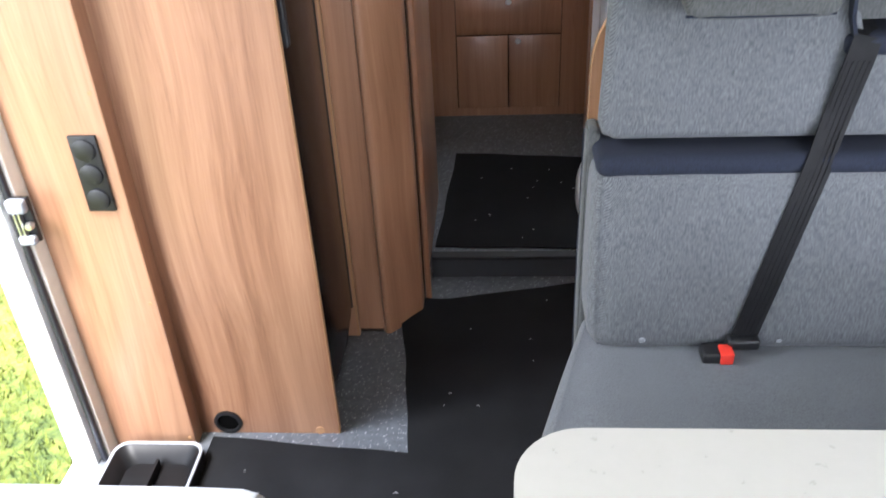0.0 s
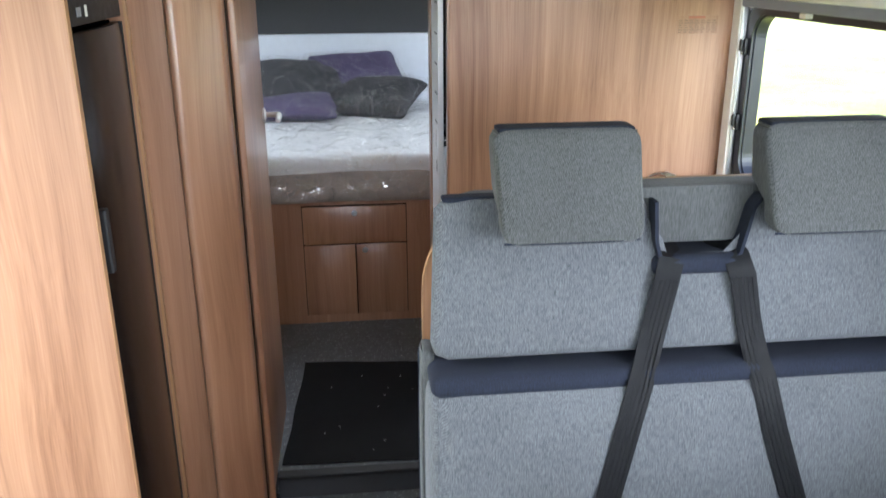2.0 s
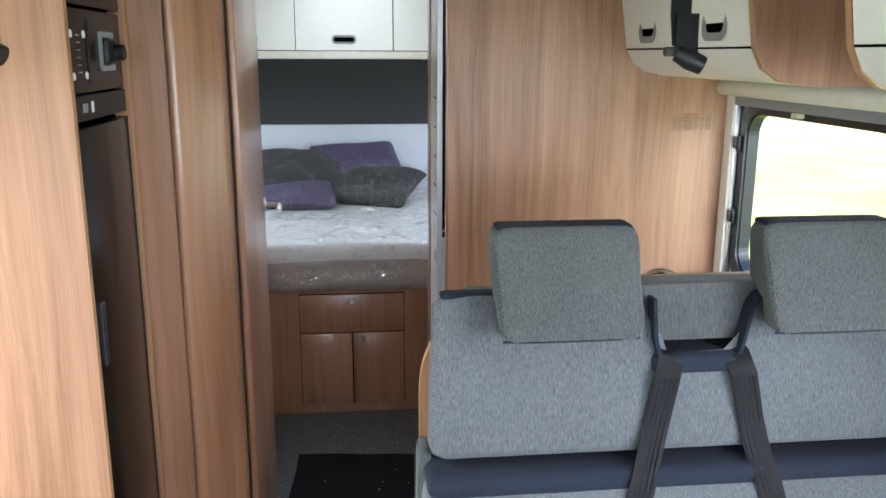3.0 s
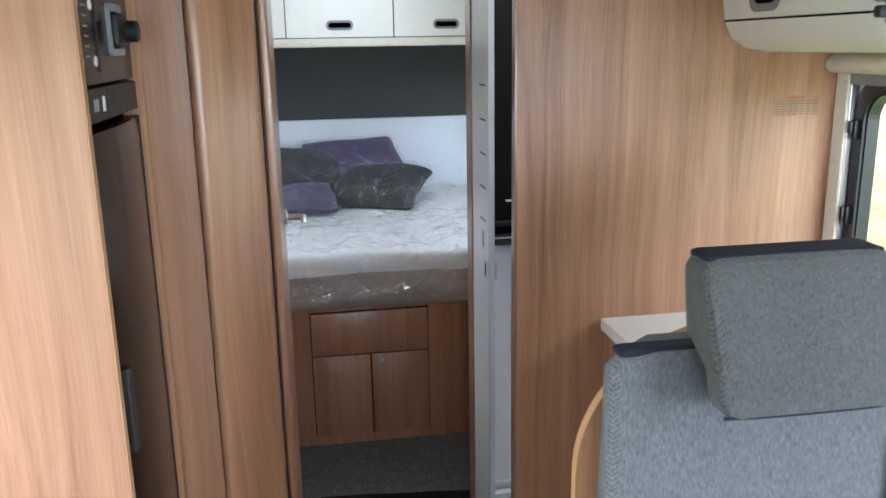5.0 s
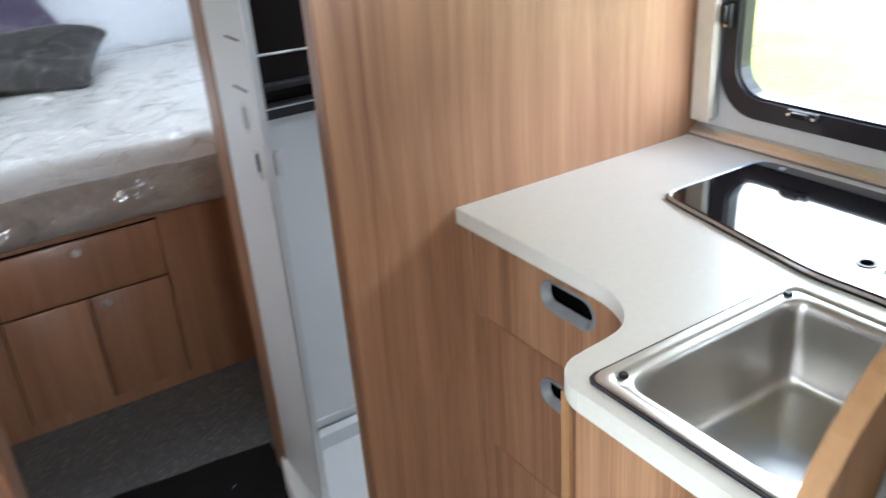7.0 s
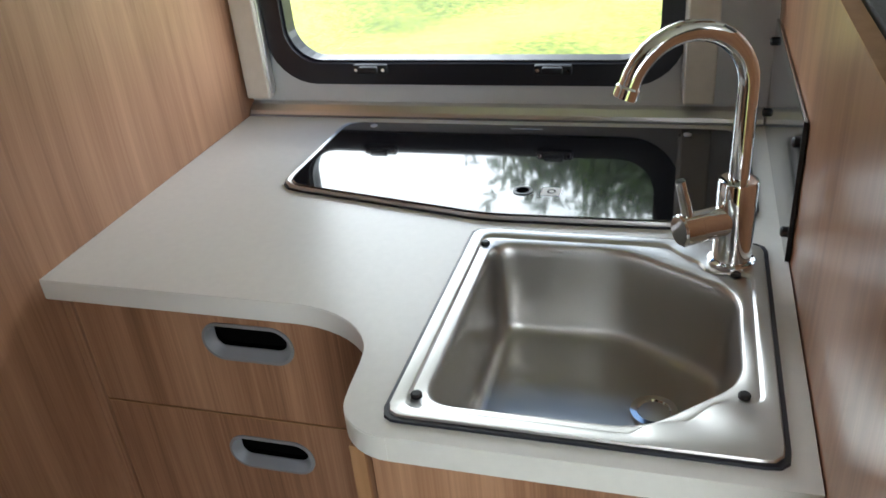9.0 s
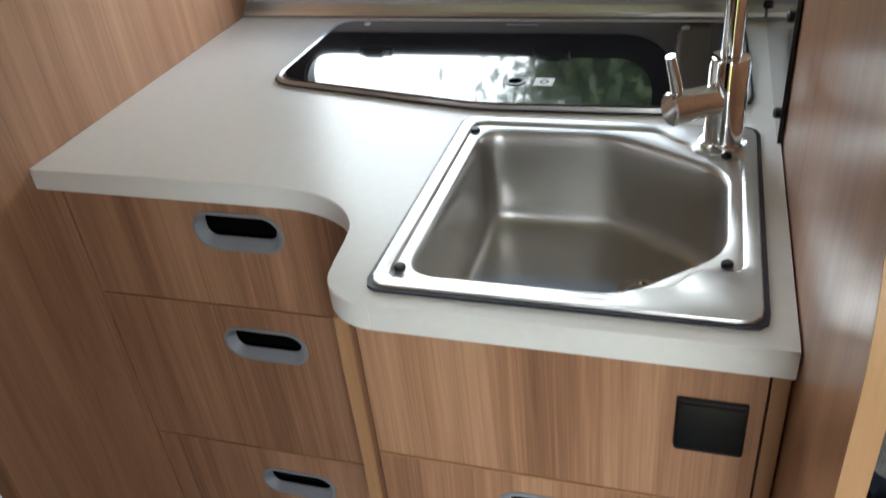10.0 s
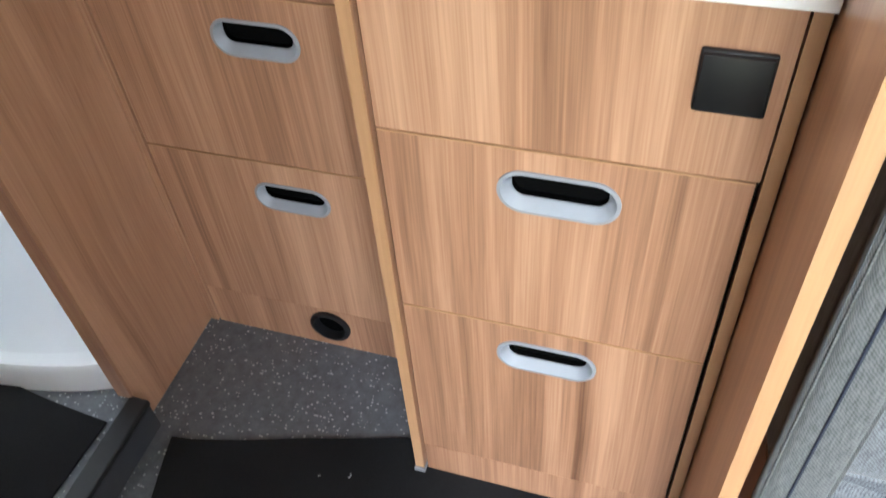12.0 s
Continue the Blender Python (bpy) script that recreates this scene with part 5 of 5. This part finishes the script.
notice = thing("warning_label", "small faded printed label on the wooden wall", "label")
part("label_film", box(1.298, 1.412, KW - 0.0012, KW - 0.0003, 1.365, 1.412), WOOD, notice)
part("heading", box(1.330, 1.375, KW - 0.0018, KW - 0.0013, 1.405, 1.410), FADED_RED, notice, "red heading bar")
for k in range(6):
    for j in range(7):
        u = 1.302 + j * 0.0155
        part("print_bar", box(u, u + 0.0085 + 0.005 * ((j * 3 + k * 2) % 3) / 2, KW - 0.0018, KW - 0.0013, 1.368 + k * 0.006, 1.3703 + k * 0.006), INK, notice)

# overhead lockers
LOCK = [(XR - 0.002, 1.512), (1.270, 1.512), (1.215, 1.522), (1.180, 1.545), (1.162, 1.580), (1.100, 1.972), (XR - 0.002, 1.972)]


def locker(y0, y1, slots, label, end=True):
    l = thing("overhead_locker", label, "overhead cabinet", "overhead lockers")
    part("body", prism([(x + 0.012 if x < 1.4 else x, z + 0.004) for x, z in LOCK], "y", y0 + 0.016, y1), WHITE, l, smooth=30)

    def front_x(z):
        return 1.162 - 0.062 * (z - 1.580) / 0.392

    part("lower_skin", loft([[(x, y, z) for y in (y0 + 0.017, y1)] + [(x + 0.004, y, z + 0.002) for y in (y1, y0 + 0.017)] for x, z in LOCK[1:5]], True, True), WHITE, l, "white curved bottom rail", smooth=40)
    dz0, dz1 = 1.5835, 1.965
    door = part("door", loft([[(front_x(z) - 0.001, y, z) for y in (y0 + 0.018, y1 - 0.002)] + [(front_x(z) + 0.010, y, z) for y in (y1 - 0.002, y0 + 0.018)] for z in (dz0, dz1)], True, True), WHITE, l, "white locker door")
    part("door_gap", box(1.1606, 1.168, y0 + 0.018, y1 - 0.002, 1.5790, 1.5832), SHADE_BLACK, l, "dark gap under the door")
    for y in slots:
        zc = 1.625
        fx = front_x(zc) - 0.0012
        o1, o2 = rrect(y - 0.056, y + 0.056, zc - 0.030, zc + 0.030, 0.027), rrect(y - 0.040, y + 0.040, zc - 0.014, zc + 0.022, 0.016)
        hd = part("handle", loft([[(fx, u, v) for u, v in o1], [(fx - 0.003, u, v) for u, v in o1], [(fx - 0.0008, u, v) for u, v in o2]]), GREY_PLASTIC, door, "grey shell handle", smooth=40)
        # flat black inset drawn as the shaded mouth
        part("mouth", loft([[(fx - 0.0009, u, v) for u, v in o2], [(fx - 0.0005, u, v) for u, v in o2]], cap=True), SHADE_BLACK, hd)
    if end:
        part("end_panel", prism([(x - 0.002 if x < 1.4 else x, z - 0.002) for x, z in LOCK], "y", y0, y0 + 0.0155), WOOD, l, "walnut end panel", smooth=30)
        part("end_edge", loft([[(x - 0.0035, y, z - 0.002) for y in (y0 - 0.0005, y0 + 0.016)] + [(x - 0.0018, y, z - 0.001) for y in (y0 + 0.016, y0 - 0.0005)] for x, z in LOCK[1:]][:5], True, True), WOOD_EDGE, l, "pale wooden edge")
    return l


locker(2.795, KW - 0.001, (3.345, 2.965), "white overhead locker with walnut end panel and grey handles")
far = locker(1.30, 2.50, (2.2, 1.6), "white overhead locker above the dinette", False)
part("end_panel", prism([(x - 0.002 if x < 1.4 else x, z - 0.002) for x, z in LOCK], "y", 2.501, 2.515), WOOD_EDGE, far, "pale walnut end panel", smooth=30)


def strap(x, y, z, label):
    s = thing("hanging_strap", label, "strap", "hanging straps")
    part("webbing", ribbon([(x - 0.010, y, 1.975), (x - 0.008, y, 1.80), (x - 0.006, y, z + 0.05), (x, y, z)], (0, -1, 0), 0.036, 0.004), WEB, s)
    part("webbing_fold", ribbon([(x + 0.004, y - 0.006, z + 0.052), (x + 0.004, y - 0.007, z + 0.01), (x + 0.006, y - 0.006, z - 0.015)], (0, -1, 0), 0.040, 0.006), WEB, s)
    part("adjuster", box(x - 0.034, x + 0.022, y - 0.012, y + 0.004, z - 0.020, z - 0.004, 0.004, 2), BLACK, s, smooth=True)
    part("loop_end", tube([(x - 0.012, y - 0.006, z - 0.014), (x + 0.010, y - 0.014, z - 0.026), (x + 0.032, y - 0.018, z - 0.036)], [0.014, 0.018, 0.016], 14), BLACK, s, smooth=True)
    return s


strap(1.006, 2.76, 1.585, "black webbing strap hanging from the ceiling")
strap(-0.128, 2.70, 1.598, "black webbing strap hanging beside the tall cabinet")

# ---- outside ----
rng = random.Random(21)
verts, faces = [], []
for n in range(16000):
    x, y = rng.uniform(-3.4, -0.85), rng.uniform(1.9, 5.2)
    a, h, w = rng.uniform(0, 6.28), rng.uniform(0.02, 0.065), rng.uniform(0.003, 0.006)
    dx, dy = math.cos(a), math.sin(a)
    b = rng.uniform(0.2, 0.9) * h
    i = len(verts)
    verts += [(x - dy * w, y + dx * w, -0.66), (x + dy * w, y - dx * w, -0.66), (x + dx * b, y + dy * b, -0.66 + h)]
    faces.append((i, i + 1, i + 2))
tufts = bpy.data.meshes.new("grass_blades")
tufts.from_pydata(verts, [], faces)
tufts.materials.append(GRASS)
tagged(new("grass_blades", tufts), "short yellow-green grass blades outside the entrance", "grass", kind="stuff")


def tree(x, y, h, seed, label):
    r = random.Random(seed)
    t = thing("tree", label, "tree", "trees beyond the meadow")
    z0 = -0.66
    bmt = tube([(x, y, z0), (x + 0.1, y, z0 + h * 0.25), (x - 0.1, y + 0.2, z0 + h * 0.55), (x, y, z0 + h * 0.85)], [0.35, 0.27, 0.16, 0.04], 10)
    tips = []
    for k in range(14):
        a, zz = r.uniform(0, 6.28), z0 + h * r.uniform(0.28, 0.8)
        l = h * r.uniform(0.18, 0.34)
        e = (x + l * math.cos(a), y + l * math.sin(a), zz + l * 0.6)
        tube([(x, y, zz), ((x + e[0]) / 2, (y + e[1]) / 2, zz + l * 0.22), e], [0.10, 0.06, 0.02], 6, bmt)
        tips.append(e)
    part("trunk", bmt, BARK, t, smooth=True)
    verts, faces = [], []
    for e in tips + [(x, y, z0 + h * 0.9)]:
        for k in range(640):
            p = Vector(e) + Vector((r.gauss(0, 1), r.gauss(0, 1), r.gauss(0, 0.8))) * h * 0.085
            s = r.uniform(0.20, 0.42)
            u = Vector((r.gauss(0, 1), r.gauss(0, 1), r.gauss(0, 1))).normalized()
            v = u.orthogonal().normalized()
            i = len(verts)
            verts += [p - u * s, p + v * s * 0.5, p + u * s, p - v * s * 0.5]
            faces.append((i, i + 1, i + 2, i + 3))
    me = bpy.data.meshes.new("crown")
    me.from_pydata(verts, [], faces)
    me.materials.append(LEAF)
    c = new("crown", me)
    c.parent = t


for k, (x, y, h) in enumerate(((24, -3, 12), (27, 3, 14), (23, -9, 11), (34, -16, 15), (-22, 6, 11), (-26, -4, 13))):
    tree(x, y, h, 11 + k, "broad green leafy tree at the meadow edge")

van = thing("parked_van", "white parked van standing on the grass", "van")
vx, vy, vz = 10.6, 3.15, -0.66
part("body", cushion(vx - 0.2, vx + 1.8, vy - 2.2, vy + 2.6, vz + 0.42, vz + 2.5, 0.22, 0, 12), VAN_PAINT, van, smooth=50)
for yy in (vy + 0.95, vy - 1.3):
    w = part("wheel", lathe([(0.19, -0.10), (0.31, -0.11), (0.335, -0.08), (0.335, 0.08), (0.31, 0.10)], (vx - 0.02, yy, vz + 0.335), "x", 32), TYRE, van, smooth=True)
    part("wheel_rim", lathe([(0.205, -0.105), (0.195, -0.085), (0.06, -0.10), (0.05, -0.12), (0.0, -0.122)], (vx - 0.02, yy, vz + 0.335), "x", 28), ALU, w, smooth=True)
    for k in range(8):
        a = 2 * math.pi * k / 8
        part("rim_hole", lathe([(0.026, -0.112), (0.001, -0.1125)], (vx - 0.02, yy + 0.135 * math.cos(a), vz + 0.335 + 0.135 * math.sin(a)), "x", 10), SHADE_BLACK, w)
